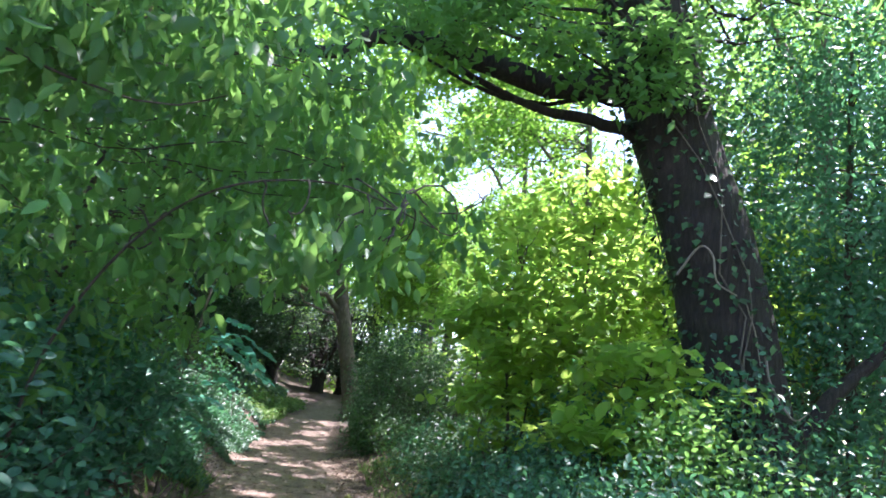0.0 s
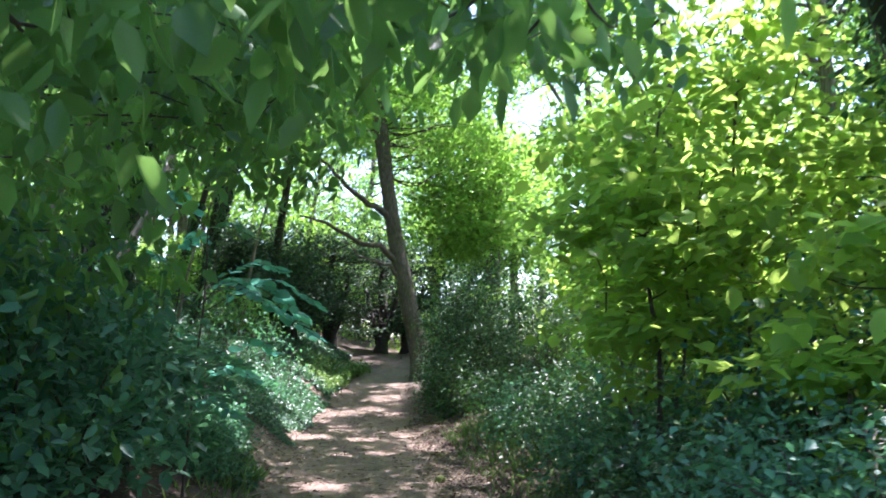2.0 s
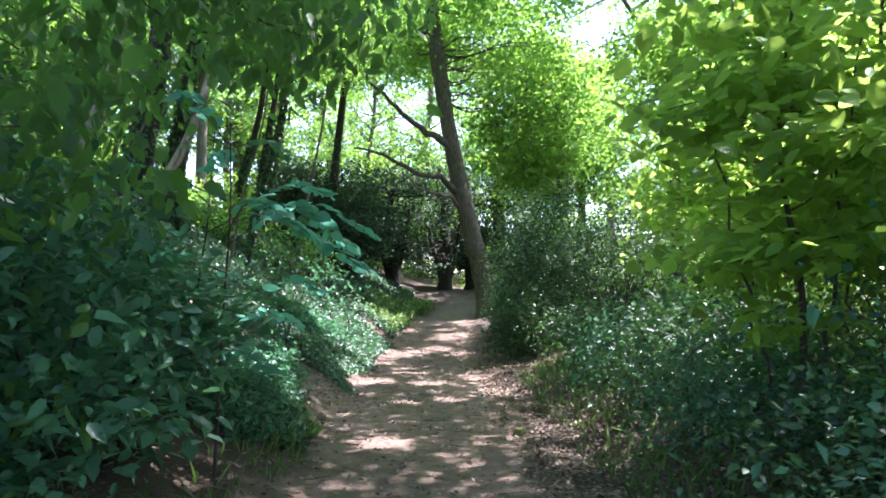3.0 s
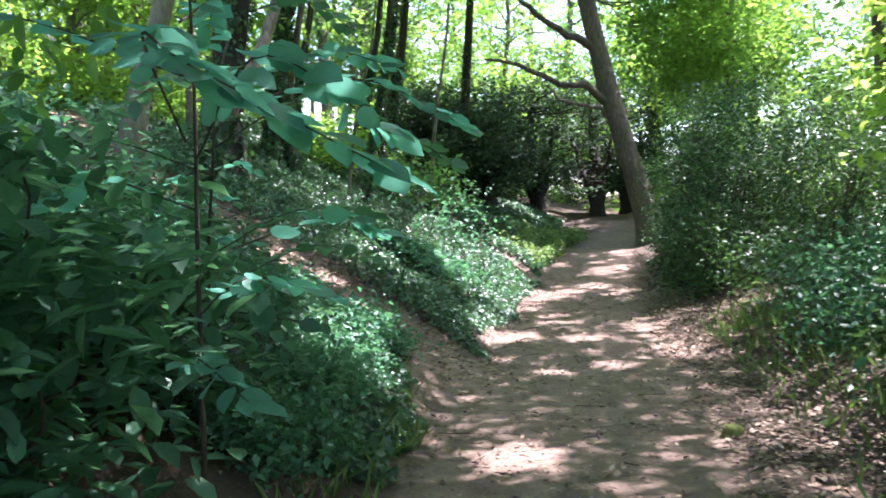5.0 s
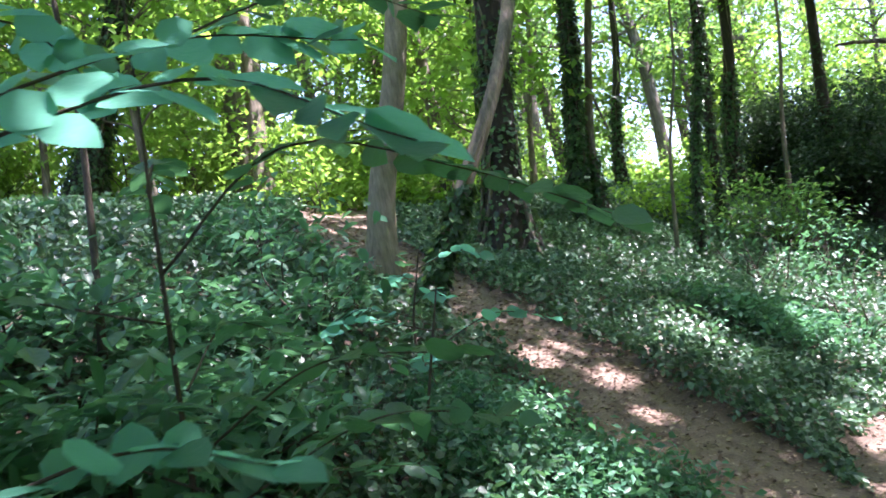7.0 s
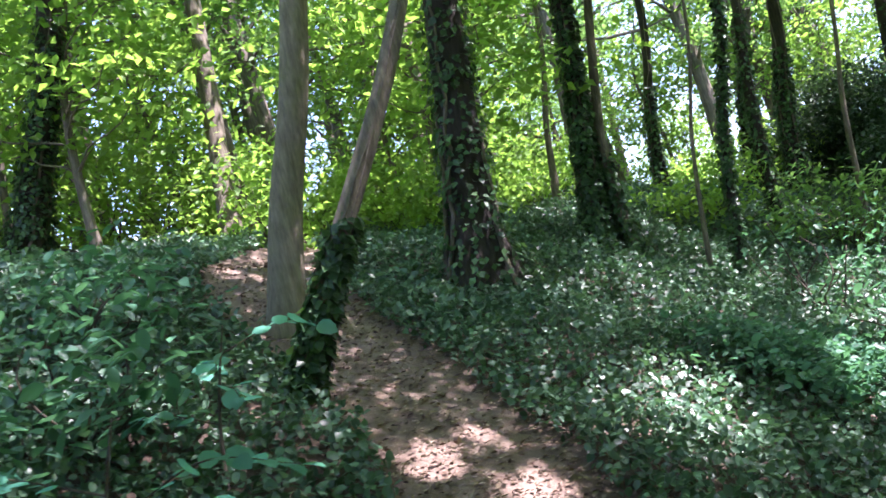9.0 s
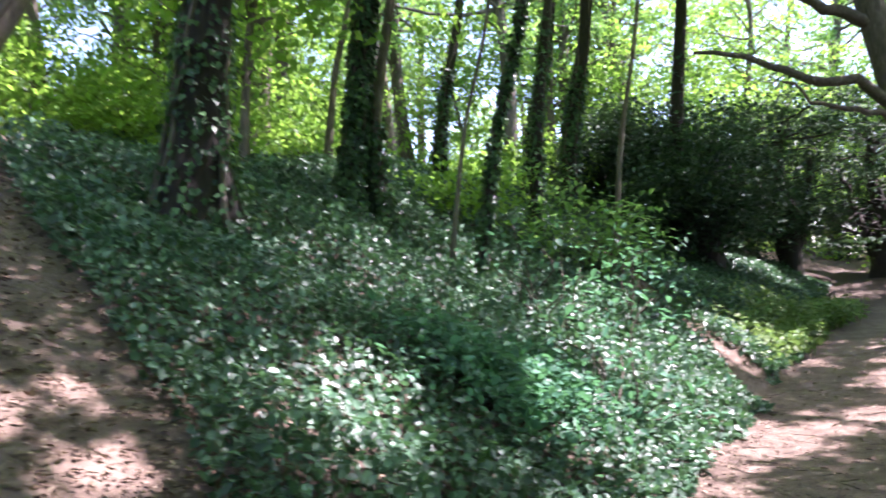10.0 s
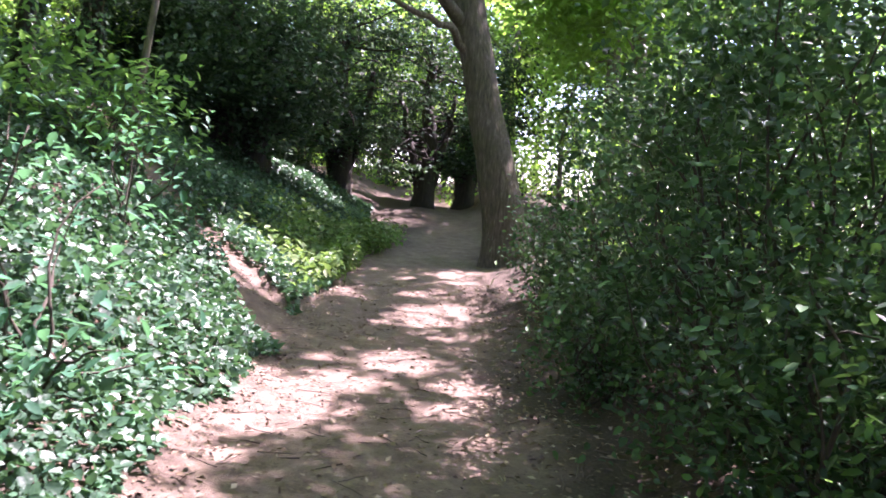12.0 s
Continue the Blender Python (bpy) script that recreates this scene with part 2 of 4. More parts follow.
def leaf_arrays(P, D, N, L, W, rich=False, droop=0.15, fold=0.12):
    """Vertices and faces of many leaves: base P, way D, upper side N, length L, width W."""
    n = len(P)
    S = unit(np.cross(D, N))
    N = unit(np.cross(S, D))
    L, W = np.broadcast_to(L, n)[:, None], np.broadcast_to(W, n)[:, None]
    if rich:
        rows = [(0, 0, 0), (0.22, -0.40, 1), (0.58, -0.46, 1), (1, 0, 0), (0.58, 0.46, 1), (0.22, 0.40, 1)]
        f = np.array([[0, 1, 2, 3], [0, 3, 4, 5]])
    else:
        rows = [(0, 0, 0), (0.42, -0.5, 1), (1, 0, 0), (0.42, 0.5, 1)]
        f = np.array([[0, 1, 2], [0, 2, 3]])
    V = np.stack([P + D * L * a + S * W * b + N * (W * fold * c - L * droop * a * a) for a, b, c in rows], 1)
    k = len(rows)
    F = (f[None] + (np.arange(n) * k)[:, None, None]).reshape(-1, f.shape[1])
    return V.reshape(-1, 3), F


def rnd_unit(rng, n):
    return unit(rng.normal(size=(n, 3)))


def leaf_mesh(name, rng, P, size, mat, up=0.6, out=None, hang=0.3, aspect=0.55, rich=False, vary=0.35, droop=0.15):
    """A mesh of leaves at the points P, mostly face up, hanging a little."""
    n = len(P)
    D = rng.normal(size=(n, 3))
    D[:, 2] = D[:, 2] * 0.5 - hang
    if out is not None:
        D = D + out
    D = unit(D)
    N = rng.normal(size=(n, 3)) * (1 - up)
    N[:, 2] += up
    L = size * (1 + vary * rng.uniform(-1, 1, n))
    V, F = leaf_arrays(P, D, unit(N), L, L * aspect * rng.uniform(0.8, 1.2, n), rich, droop)
    return mesh_from(name, V, F, [mat])


def tube_arrays(pts, radii, sides=8, wobble=0.0, rng=None, flare=0.0):
    """A tapered tube along pts, with lumps."""
    pts = np.asarray(pts, float)
    radii = np.asarray(radii, float)
    n = len(pts)
    tang = unit(np.gradient(pts, axis=0))
    ref = np.array([1.0, 0.13, 0.07]) if abs(tang[0][0]) < 0.9 else np.array([0.0, 1.0, 0.1])
    A = unit(np.cross(tang, ref))
    B = unit(np.cross(tang, A))
    th = np.linspace(0, 2 * np.pi, sides, endpoint=False)
    R = radii[:, None] * np.ones((1, sides))
    if wobble and rng is not None:
        lump = rng.normal(size=(n, sides))
        lump = (lump + np.roll(lump, 1, 1) + np.roll(lump, -1, 1)) / 3
        lump[1:-1] = (lump[:-2] + lump[1:-1] + lump[2:]) / 3
        R = R * (1 + wobble * lump)
    if flare:
        k = np.arange(n)[:, None] / (n - 1)
        R = R * (1 + flare * np.exp(-k * 9) * (1 + 0.5 * np.sin(th * 4 + 0.7)[None]))
    V = pts[:, None] + R[..., None] * (np.cos(th)[None, :, None] * A[:, None] + np.sin(th)[None, :, None] * B[:, None])
    V = V.reshape(-1, 3)
    i = np.arange(n - 1)[:, None] * sides
    j = np.arange(sides)[None]
    F = np.stack([i + j, i + (j + 1) % sides, i + sides + (j + 1) % sides, i + sides + j], -1).reshape(-1, 4)
    V = np.vstack([V, pts[-1] + tang[-1] * radii[-1] * 0.5])
    cap = np.array([[(n - 1) * sides + a, (n - 1) * sides + (a + 1) % sides, n * sides] for a in range(sides)])
    return V, [F, cap]


def join(parts_list):
    V, quads, tris, at = [], [], [], 0
    for v, fs in parts_list:
        for f in fs:
            (quads if f.shape[1] == 4 else tris).append(f + at)
        V.append(v)
        at += len(v)
    return np.vstack(V), [np.vstack(q) for q in (quads, tris) if q]


def bend(a, b, n, rng, amount, sag=0.0):
    """Points from a to b on a crooked line."""
    a, b = np.asarray(a, float), np.asarray(b, float)
    k = np.linspace(0, 1, n)[:, None]
    off = np.zeros((n, 3))
    for f in (1, 2, 3):
        off += rng.normal(size=(1, 3)) * np.sin(np.pi * k * f) / f
    off *= amount * np.linalg.norm(b - a)
    p = a + (b - a) * k + off
    p[:, 2] -= (sag * np.sin(np.pi * k))[:, 0]
    return p


def through_points(ctrl, n):
    """A smooth line through the control points."""
    c = np.asarray(ctrl, float)
    c = np.vstack([2 * c[0] - c[1], c, 2 * c[-1] - c[-2]])
    out, m = [], len(c) - 3
    for t in np.linspace(0, m - 1e-6, n):
        i = int(t)
        u = t - i
        p0, p1, p2, p3 = c[i : i + 4]
        out.append(0.5 * (2 * p1 + (p2 - p0) * u + (2 * p0 - 5 * p1 + 4 * p2 - p3) * u * u + (3 * p1 - p0 - 3 * p2 + p3) * u ** 3))
    return np.array(out)


def clumps(rng, n, centres, spread, shape=(1, 1, 1)):
    c = centres[rng.integers(0, len(centres), n)]
    return c + rng.normal(size=(n, 3)) * spread * np.array(shape)


# Gaps in the leaf roof, through which the sun reaches the ground: x, y, radius.
GAPS = [(-1.25, 21.8, 1.05), (-2.5, 22.6, 1.2), (-3.2, 24.2, 0.7), (-0.4, 22.6, 0.35), (0.35, 21.9, 0.22), (0.0, 23.4, 0.4), (-1.9, 23.4, 0.8), (-2.8, 22.2, 0.7), (-1.7, 26.2, 0.95),
        (-0.55, 12.2, 0.35), (-1.2, 17.2, 0.55), (-2.6, 17.5, 0.55), (-2.0, 19.6, 0.7), (-1.5, 18.4, 0.4), (-1.7, 20.6, 0.8), (-2.0, 23.6, 1.1), (-1.9, 13.1, 0.55), (-2.6, 14.2, 0.3), (0.4, 25.5, 0.5),
        (0.6, 24.0, 0.22), (-0.2, 17.0, 0.25), (-7.0, 18.2, 0.35), (-9.0, 20.0, 1.0), (0.8, 16.3, 0.2),
        (1.3, 9.2, 0.7), (2.4, 10.4, 0.55), (3.5, 12.2, 0.6), (3.2, 14.8, 0.8), (1.6, 20.4, 0.4), (2.0, 22.4, 0.45), (-2.2, 33.0, 1.3), (-1.0, 36.5, 1.3), (0.2, 40.0, 1.6), (-3.0, 18.2, 0.5), (-1.5, 19.6, 0.5), (-2.9, 16.05, 0.3), (-3.4, 15.9, 0.3), (0.38, 22.7, 0.2), (-7.2, 17.8, 0.5)]

_g = np.random.default_rng(9)
GAPS += [(float(_g.uniform(-1.1, 1.0)), float(_g.uniform(20.5, 28)), float(_g.uniform(0.1, 0.24))) for _ in range(26)]
GAPS += [(float(_g.uniform(-3.6, 1.0)), float(_g.uniform(14.5, 24)), float(_g.uniform(0.1, 0.26))) for _ in range(46)]


def roof(P, rng, lowest=2.2):
    """Keeps the roof's leaves out of the gaps."""
    s = np.array(SUN_WAY)
    k = P[:, 2] / s[2]
    gx, gy = P[:, 0] - s[0] * k, P[:, 1] - s[1] * k
    keep = np.ones(len(P), bool)
    for x, y, r in GAPS:
        zz = float(height(x, y))
        hit = np.hypot(gx + s[0] * zz / s[2] - x, gy + s[1] * zz / s[2] - y) < r * (0.8 + 0.4 * rng.random(len(P)))
        keep &= ~(hit & (P[:, 2] > lowest))
    return P[keep]


def clear_of_walk(P, room=0.75, top=2.6):
    """Keeps leaves out of the walker's way."""
    return P[~((np.abs(P[:, 0]) < room) & (P[:, 1] > -2) & (P[:, 1] < 18) & (P[:, 2] < top))]


# ---------------------------------------------------------------- ground
def build_ground():
    xs = np.concatenate([[-900, -300, -100, -50], np.arange(-28, -9, 0.6), np.arange(-9, 3.5, 0.1), np.arange(3.5, 24, 0.6), [40, 100, 300, 900]])
    ys = np.concatenate([[-900, -300, -90, -30], np.arange(-12, 3, 0.5), np.arange(3, 32, 0.1), np.arange(32, 62, 0.6), [80, 140, 400, 900]])
    X, Y = np.meshgrid(xs, ys)
    Z = height(np.clip(X, -30, 26), np.clip(Y, -14, 64))
    rng = np.random.default_rng(5)
    Z = Z + rng.normal(size=Z.shape) * 0.007 * (np.abs(X) < 10)
    V = np.stack([X, Y, Z], -1).reshape(-1, 3)
    nx, ny = len(xs), len(ys)
    i, j = np.meshgrid(np.arange(nx - 1), np.arange(ny - 1))
    a = (j * nx + i).ravel()
    F = np.stack([a, a + 1, a + nx + 1, a + nx], 1)
    me = mesh_from("ground", V, F, [M_GROUND], True)
    at = me.attributes.new("trodden", "FLOAT", "POINT")
    at.data.foreach_set("value", trodden(X, Y).ravel().astype(np.float32))
    return tagged(new("ground", me), "bare brown trodden earth path through sloping leaf-littered woodland floor", "ground", kind="structure")


build_ground()


# ---------------------------------------------------------------- trees
def put_ground(x, y, sink=0.12):
    return np.array([x, y, float(height(x, y)) - sink])


def make_tree(name, label, ctrl, r0, r1, bark, seed, limbs=(), crowns=(), leaf=None, size=0.14, count=0, ivy=0.0, ivy_top=5.0, sides=14, flare=0.7,
              group="", category="tree", wob=0.1, rich=False, hang=0.3, twigs=0, guard=False, up=0.6, roof_from=2.2, tier=0.55, aspect=0.55):
    """One tree: trunk through the control points, limbs (points, radius, radius), ivy sleeve, crown of leaf clumps (centre, spread, clumps)."""
    rng = np.random.default_rng(seed)
    base = put_ground(*ctrl[0][:2])
    pts = through_points([base] + [np.array(c, float) for c in ctrl[1:]], 26)
    root = thing(name, base, label, category, group)
    k = np.linspace(0, 1, 26)
    rad = r0 + (r1 - r0) * k
    V, F = tube_arrays(pts - base, rad, sides, wob, rng, flare)
    trunk = part("trunk", mesh_from("trunk", V, F, [bark], True), root)
    for pts_l, ra, rb in limbs:
        pl = through_points(pts_l, 14)
        pl[1:-1] += rng.normal(size=(12, 3)) * 0.03
        V, F = tube_arrays(pl - base, np.linspace(ra, rb, 14), 8, wob, rng)
        part("limb", mesh_from("limb", V, F, [bark], True), root)
    if ivy:
        n = int(ivy)
        i = rng.uniform(0, 1, n) ** 1.2
        z = i * min(1.0, (ivy_top - base[2]) / max(pts[-1][2] - base[2], 0.1)) * 25
        a = np.clip(z.astype(int), 0, 24)
        u = (z - a)[:, None]
        c = pts[a] * (1 - u) + pts[a + 1] * u
        rr = rad[a] * (1 + flare * np.exp(-a / 25 * 9))
        th = rng.uniform(0, 2 * np.pi, n)
        o = np.stack([np.cos(th), np.sin(th), 0 * th], 1)
        P = c + o * (rr * rng.uniform(0.95, 1.35, n))[:, None] - base
        D = unit(o * 0.5 + rng.normal(size=(n, 3)) * 0.5 + [0, 0, -0.6])
        L = rng.uniform(0.06, 0.11, n)
        V, F = leaf_arrays(P, D, unit(o + [0, 0, 0.5]), L, L * 0.85)
        part("ivy", mesh_from("ivy", V, F, [M_HOLLY]), trunk, "dark green ivy climbing the bark")
        for q in range(3):
            t0 = rng.uniform(0, 6.28)
            m = np.linspace(0, 20, 16).astype(int)
            ang = t0 + np.cumsum(rng.normal(size=16) * 0.25)
            rq = rad[m] * (1 + flare * np.exp(-m / 25 * 9))
            arr = tube_arrays(pts[m] + np.stack([np.cos(ang) * rq, np.sin(ang) * rq, 0 * ang], 1) * 1.05 - base, np.linspace(0.12, 0.06, 16) * (r0 if r0 < 0.4 else 0.1), 6)
            part("ivy_stem", mesh_from("ivy_stem", *arr, [M_BARK], True), trunk, "pale woody ivy stem on the bark")
    if count and crowns:
        cs, ss = [], []
        for c, spread, m in crowns:
            cs.append(np.array(c, float) + unit(rng.normal(size=(m, 3))) * (rng.uniform(0.15, 1, (m, 1)) ** 0.5) * np.array(spread))
            ss += [max(0.12, 0.24 * float(np.mean(spread)) ** 0.6)] * m
        cs, ss = np.vstack(cs), np.array(ss)
        pick = rng.integers(0, len(cs), count)
        P = cs[pick] + rng.normal(size=(count, 3)) * ss[pick][:, None] * [1, 1, tier]
        P = roof(P, rng, roof_from)
        P = P[P[:, 2] > height(P[:, 0], P[:, 1]) + 0.08]
        if guard:
            P = clear_of_walk(P, 0.42, 1.95)
            P = P[~((np.abs(P[:, 0]) < 0.75) & (P[:, 1] < 3.3) & (P[:, 2] < 2.4))]
        crown = part("crown", leaf_mesh("crown", rng, P - base, size, leaf, up=up, hang=hang, rich=rich, aspect=aspect), root)
        if twigs:
            tw = []
            for q, c in enumerate(cs[rng.permutation(len(cs))[:twigs]]):
                j = int(np.argmin(np.linalg.norm(pts - c, axis=1) + 0.8 * np.maximum(pts[:, 2] - c[2], 0)))
                j = min(j, 23)
                ra = min(max(0.008, rad[j] * 0.3), 0.035)
                arr = tube_arrays(bend(pts[j] - base, c - base, 10, rng, 0.09), np.linspace(ra, 0.004, 10), 6)
                if q < 7:
                    part("branch", mesh_from("branch", *arr, [bark], True), root)
                else:
                    tw.append(arr)
            if tw:
                V, F = join(tw)
                tagged(part("twigwork", mesh_from("twigwork", V, F, [bark], True), crown), kind="stuff")
    return root


# the great leaning trunk beside the path's start
make_tree("oak_tree", "massive dark leaning oak trunk overgrown with ivy beside the path", [(4.7, 8.25), (4.55, 8.2, 1.2), (4.0, 8.1, 3.15), (3.3, 8.15, 5.0), (2.85, 8.15, 6.6), (2.6, 8.3, 9.0)],
          0.52, 0.38, M_OAK, 11, [([(3.3, 8.15, 4.95), (2.5, 8.25, 5.15), (1.95, 8.35, 5.05), (0.5, 8.0, 5.2), (-0.3, 7.7, 4.7), (-1.2, 7.6, 4.6)], 0.2, 0.04),
                                ([(3.5, 8.15, 4.4), (2.6, 8.3, 4.75), (1.9, 8.4, 4.8), (1.0, 8.6, 5.2)], 0.09, 0.03),
                                ([(4.6, 8.1, 1.3), (4.95, 7.95, 1.7), (5.8, 7.85, 2.75), (6.6, 7.6, 3.6)], 0.11, 0.05),
                                ([(2.9, 8.2, 6.3), (3.6, 8.6, 8.0), (4.4, 9.0, 9.5)], 0.2, 0.06)],
          [((2.2, 8.6, 8.6), (2.8, 2.6, 1.8), 60), ((0.2, 7.8, 5.7), (1.8, 1.0, 0.7), 34), ((4.6, 8.0, 7.5), (2.0, 2.0, 1.5), 40),
           ((2.7, 7.3, 5.1), (1.2, 0.5, 0.5), 18), ((1.0, 7.4, 5.1), (1.0, 0.6, 0.4), 10)],
          M_HORN, 0.12, 11000, ivy=2600, ivy_top=7.5, sides=20, flare=0.35, wob=0.12, twigs=40)

make_tree("hawthorn_tree", "dense dark green small-leaved tree behind the great trunk", [(6.7, 9.6), (6.6, 9.5, 1.5), (6.3, 9.3, 3.5), (6.0, 9.0, 6.5)], 0.09, 0.03, M_STEM, 19, [],
          [((6.1, 9.1, 4.6), (1.8, 1.6, 3.8), 220), ((7.6, 10.6, 3.6), (1.6, 1.4, 3.0), 130)], M_UNDER, 0.1, 26000, twigs=40, flare=0.3, hang=0.5, up=0.4)

# second crown part is added high over the path to shade the side path
make_tree("ivy_clad_tree", "thick dark ivy-clad trunk with pale stems on the ivy bank", [(-5.66, 19.55), (-5.5, 19.52, 3.3), (-5.3, 19.5, 4.4), (-5.06, 19.49, 6.05), (-4.7, 19.4, 10.5)],
          0.25, 0.17, M_OAK, 12, [([(-5.0, 19.5, 6.6), (-4.0, 19.9, 8.0), (-3.0, 20.4, 9.0)], 0.1, 0.03)], [((-4.4, 19.8, 9.8), (3.0, 3.0, 2.0), 90), ((-0.4, 20.4, 9.9), (2.6, 2.8, 1.2), 100)], M_CANOPY, 0.15, 12000,
          ivy=1500, ivy_top=8.5, sides=16, flare=1.1, twigs=30)
make_tree("ivy_clad_tree", "slimmer trunk wrapped in ivy on the bank's crest", [(-6.25, 23.2), (-6.0, 23.1, 4.0), (-5.5, 22.85, 6.4), (-5.0, 22.6, 10.0)], 0.15, 0.1, M_OAK, 13, [],
          [((-5.0, 22.8, 9.5), (2.8, 2.8, 2.0), 70)], M_CANOPY, 0.14, 5000, ivy=3800, ivy_top=8.0, flare=0.7, twigs=24)
make_tree("slender_tree", "slender leaning trunk beside the ivy-clad tree", [(-5.75, 23.35), (-5.85, 23.3, 3.6), (-5.5, 23.3, 5.5), (-5.0, 23.6, 8.0)], 0.09, 0.05, M_BARK, 14, [],
          [((-4.9, 23.7, 8.4), (1.6, 1.6, 1.2), 30)], M_CANOPY, 0.13, 2200, flare=0.5, twigs=12, ivy=900, ivy_top=4.5)
make_tree("bare_tree", "smooth grey-brown bare trunk beside the side path", [(-5.6, 16.75), (-5.45, 16.95, 3.2), (-5.15, 17.2, 4.5), (-4.9, 17.5, 6.5), (-4.6, 17.6, 9.5)], 0.15, 0.11, M_SMOOTH, 15, [],
          [((-4.6, 17.6, 9.6), (2.8, 2.8, 1.8), 80)], M_CANOPY, 0.14, 5500, flare=0.4, wob=0.05, twigs=26)
make_tree("leaning_sapling", "thin crooked trunk with ivy leaning over the side path", [(-4.45, 15.8), (-4.1, 16.1, 2.4), (-3.62, 16.67, 3.75), (-3.45, 17.4, 5.4), (-3.2, 18.0, 7.4)], 0.085, 0.05, M_BARK, 16, [],
          [((-2.6, 18.6, 7.6), (2.2, 2.0, 1.2), 70)], M_CANOPY, 0.14, 4600, ivy=1500, ivy_top=3.4, flare=0.5, twigs=14)
make_tree("slender_tree", "straight bare trunk beside the sunlit end of the side path", [(-10.1, 19.6), (-10.3, 19.9, 5.5), (-10.45, 20.2, 8.2), (-10.5, 20.3, 12)], 0.17, 0.11, M_BARK, 17, [],
          [((-10.4, 20.2, 10.6), (2.8, 2.8, 2.2), 70)], M_CANOPY, 0.15, 4500, flare=0.5, twigs=20)
make_tree("ivy_clad_tree", "tall trunk with an ivy sleeve at the hill's edge", [(-12.0, 17.4), (-11.4, 17.7, 6), (-10.7, 18.0, 8.2), (-10.2, 18.2, 12)], 0.22, 0.14, M_OAK, 18, [],
          [((-10.4, 17.6, 10.5), (3.0, 3.0, 2.4), 70)], M_CANOPY, 0.15, 4500, ivy=2600, ivy_top=9, flare=0.5, twigs=20)
for px, py, tx, ty, tz, r, sd, iv in ((-6.12, 29.45, -5.42, 29.5, 6.5, 0.12, 21, 1200), (-5.45, 30.06, -4.83, 30.0, 6.6, 0.18, 22, 1800), (-8.5, 25.9, -7.9, 26.0, 6.9, 0.07, 23, 0),
                                      (-4.35, 23.2, -3.58, 23.3, 5.2, 0.06, 24, 1300), (-4.62, 22.9, -3.93, 23.0, 5.1, 0.03, 25, 0), (-4.86, 26.6, -4.4, 26.7, 6.5, 0.1, 26, 800),
                                      (-7.6, 28.5, -7.0, 28.6, 7.0, 0.12, 27, 900), (-3.9, 27.9, -3.3, 28.0, 6.0, 0.05, 28, 0), (-3.5, 31.5, -3.2, 31.6, 7.0, 0.16, 29, 500)):
    hgt = tz + 3.0
    make_tree("slender_tree", "slender upright trunk with climbing ivy on the wooded bank" if iv else "thin upright bare stem on the wooded bank",
              [(px, py), ((px + tx) / 2 - 0.08, (py + ty) / 2, (float(height(px, py)) + tz) / 2), (tx, ty, tz), (tx + 0.3, ty + 0.1, hgt)], r, r * 0.55, M_BARK if not iv else M_OAK, sd, [],
              [((tx + 0.4, ty + 0.2, hgt - 0.4), (2.2, 2.2, 1.7), 50)], M_CANOPY, 0.14, 3200, ivy=iv, ivy_top=6.5, flare=0.5, twigs=16, sides=10, group="slender trees on the bank")

make_tree("leaning_tree", "tall leaning trunk with stringy brown bark at the path's bend", [(1.6, 29.2), (1.3, 29.2, 1.9), (0.95, 29.3, 3.2), (0.5, 29.45, 5.07), (-0.1, 29.6, 8.5), (-0.4, 29.8, 12)],
          0.3, 0.2, M_LEANB, 31, [([(0.7, 29.4, 4.0), (0.2, 28.9, 4.5), (-0.6, 28.6, 4.6), (-1.5, 28.4, 5.1), (-2.4, 28.2, 5.3)], 0.12, 0.03),
                                   ([(0.8, 29.4, 3.6), (0.3, 28.8, 4.0), (-0.4, 28.1, 4.1), (-1.0, 27.8, 4.5)], 0.07, 0.02),
                                   ([(0.3, 29.4, 5.6), (-0.8, 28.8, 6.2), (-2.0, 28.2, 7.2)], 0.12, 0.04)],
          [((-0.6, 29.6, 10.6), (3.4, 3.4, 2.0), 90), ((2.4, 29.6, 8.4), (2.0, 2.0, 1.5), 40)], M_CANOPY, 0.15, 7500, sides=18, flare=0.45, twigs=40, wob=0.14)

# added tall trees, mostly on the open side; unseen crowns roof and shade the path
# crowns 6 and 8 to 10 fill open sky instead
for k, (x, y, cx, cy, cz) in enumerate([(7.8, 4.5, 2.2, 6.8, 9.8), (-7.6, 12.0, -2.2, 14.2, 9.8), (7.2, 11.0, 3.2, 12.0, 9.8), (8.0, 16.6, 3.2, 17.4, 10.2), (7.4, 22.6, 3.4, 23.0, 10.2), (6.6, 27.2, 2.6, 28.2, 10.8), (8.6, 26.5, 7.8, 26.6, 7.4), (4.6, 36.0, 0.6, 34.2, 10.2), (4.4, 33.0, 3.6, 33.0, 8.4), (6.0, 38.5, 5.4, 38.0, 8.6), (3.0, 43.0, 3.2, 43.0, 8.8)]):
    g = float(height(x, y))
    make_tree("added_tall_ash", "added tall straight ash with a wide light crown over the path", [(x, y), (x - 0.1, y, g + 4), (x * 0.93 + cx * 0.07, y, g + 7), (x * 0.82 + cx * 0.18, y, cz + 1.6)], 0.2, 0.07, M_BARK, 330 + k,
              [([(x - 0.2, y, g + 6.5), ((x + cx) / 2, y + 0.6, cz - 0.6), (cx - 1.0, cy + 0.4, cz + 0.1)], 0.08, 0.02)], [((cx, cy, cz - 1.2), (2.6, 2.6, 3.0), 240) if y > 32 and x < 7 and cx > 1 else ((cx, cy, cz), (3.6, 3.6, 1.5), 240)], M_CANOPY, 0.17, (10000, 5500, 15000)[k] if k < 3 else 18000, flare=0.5, twigs=30, group="tall ashes beside the path")

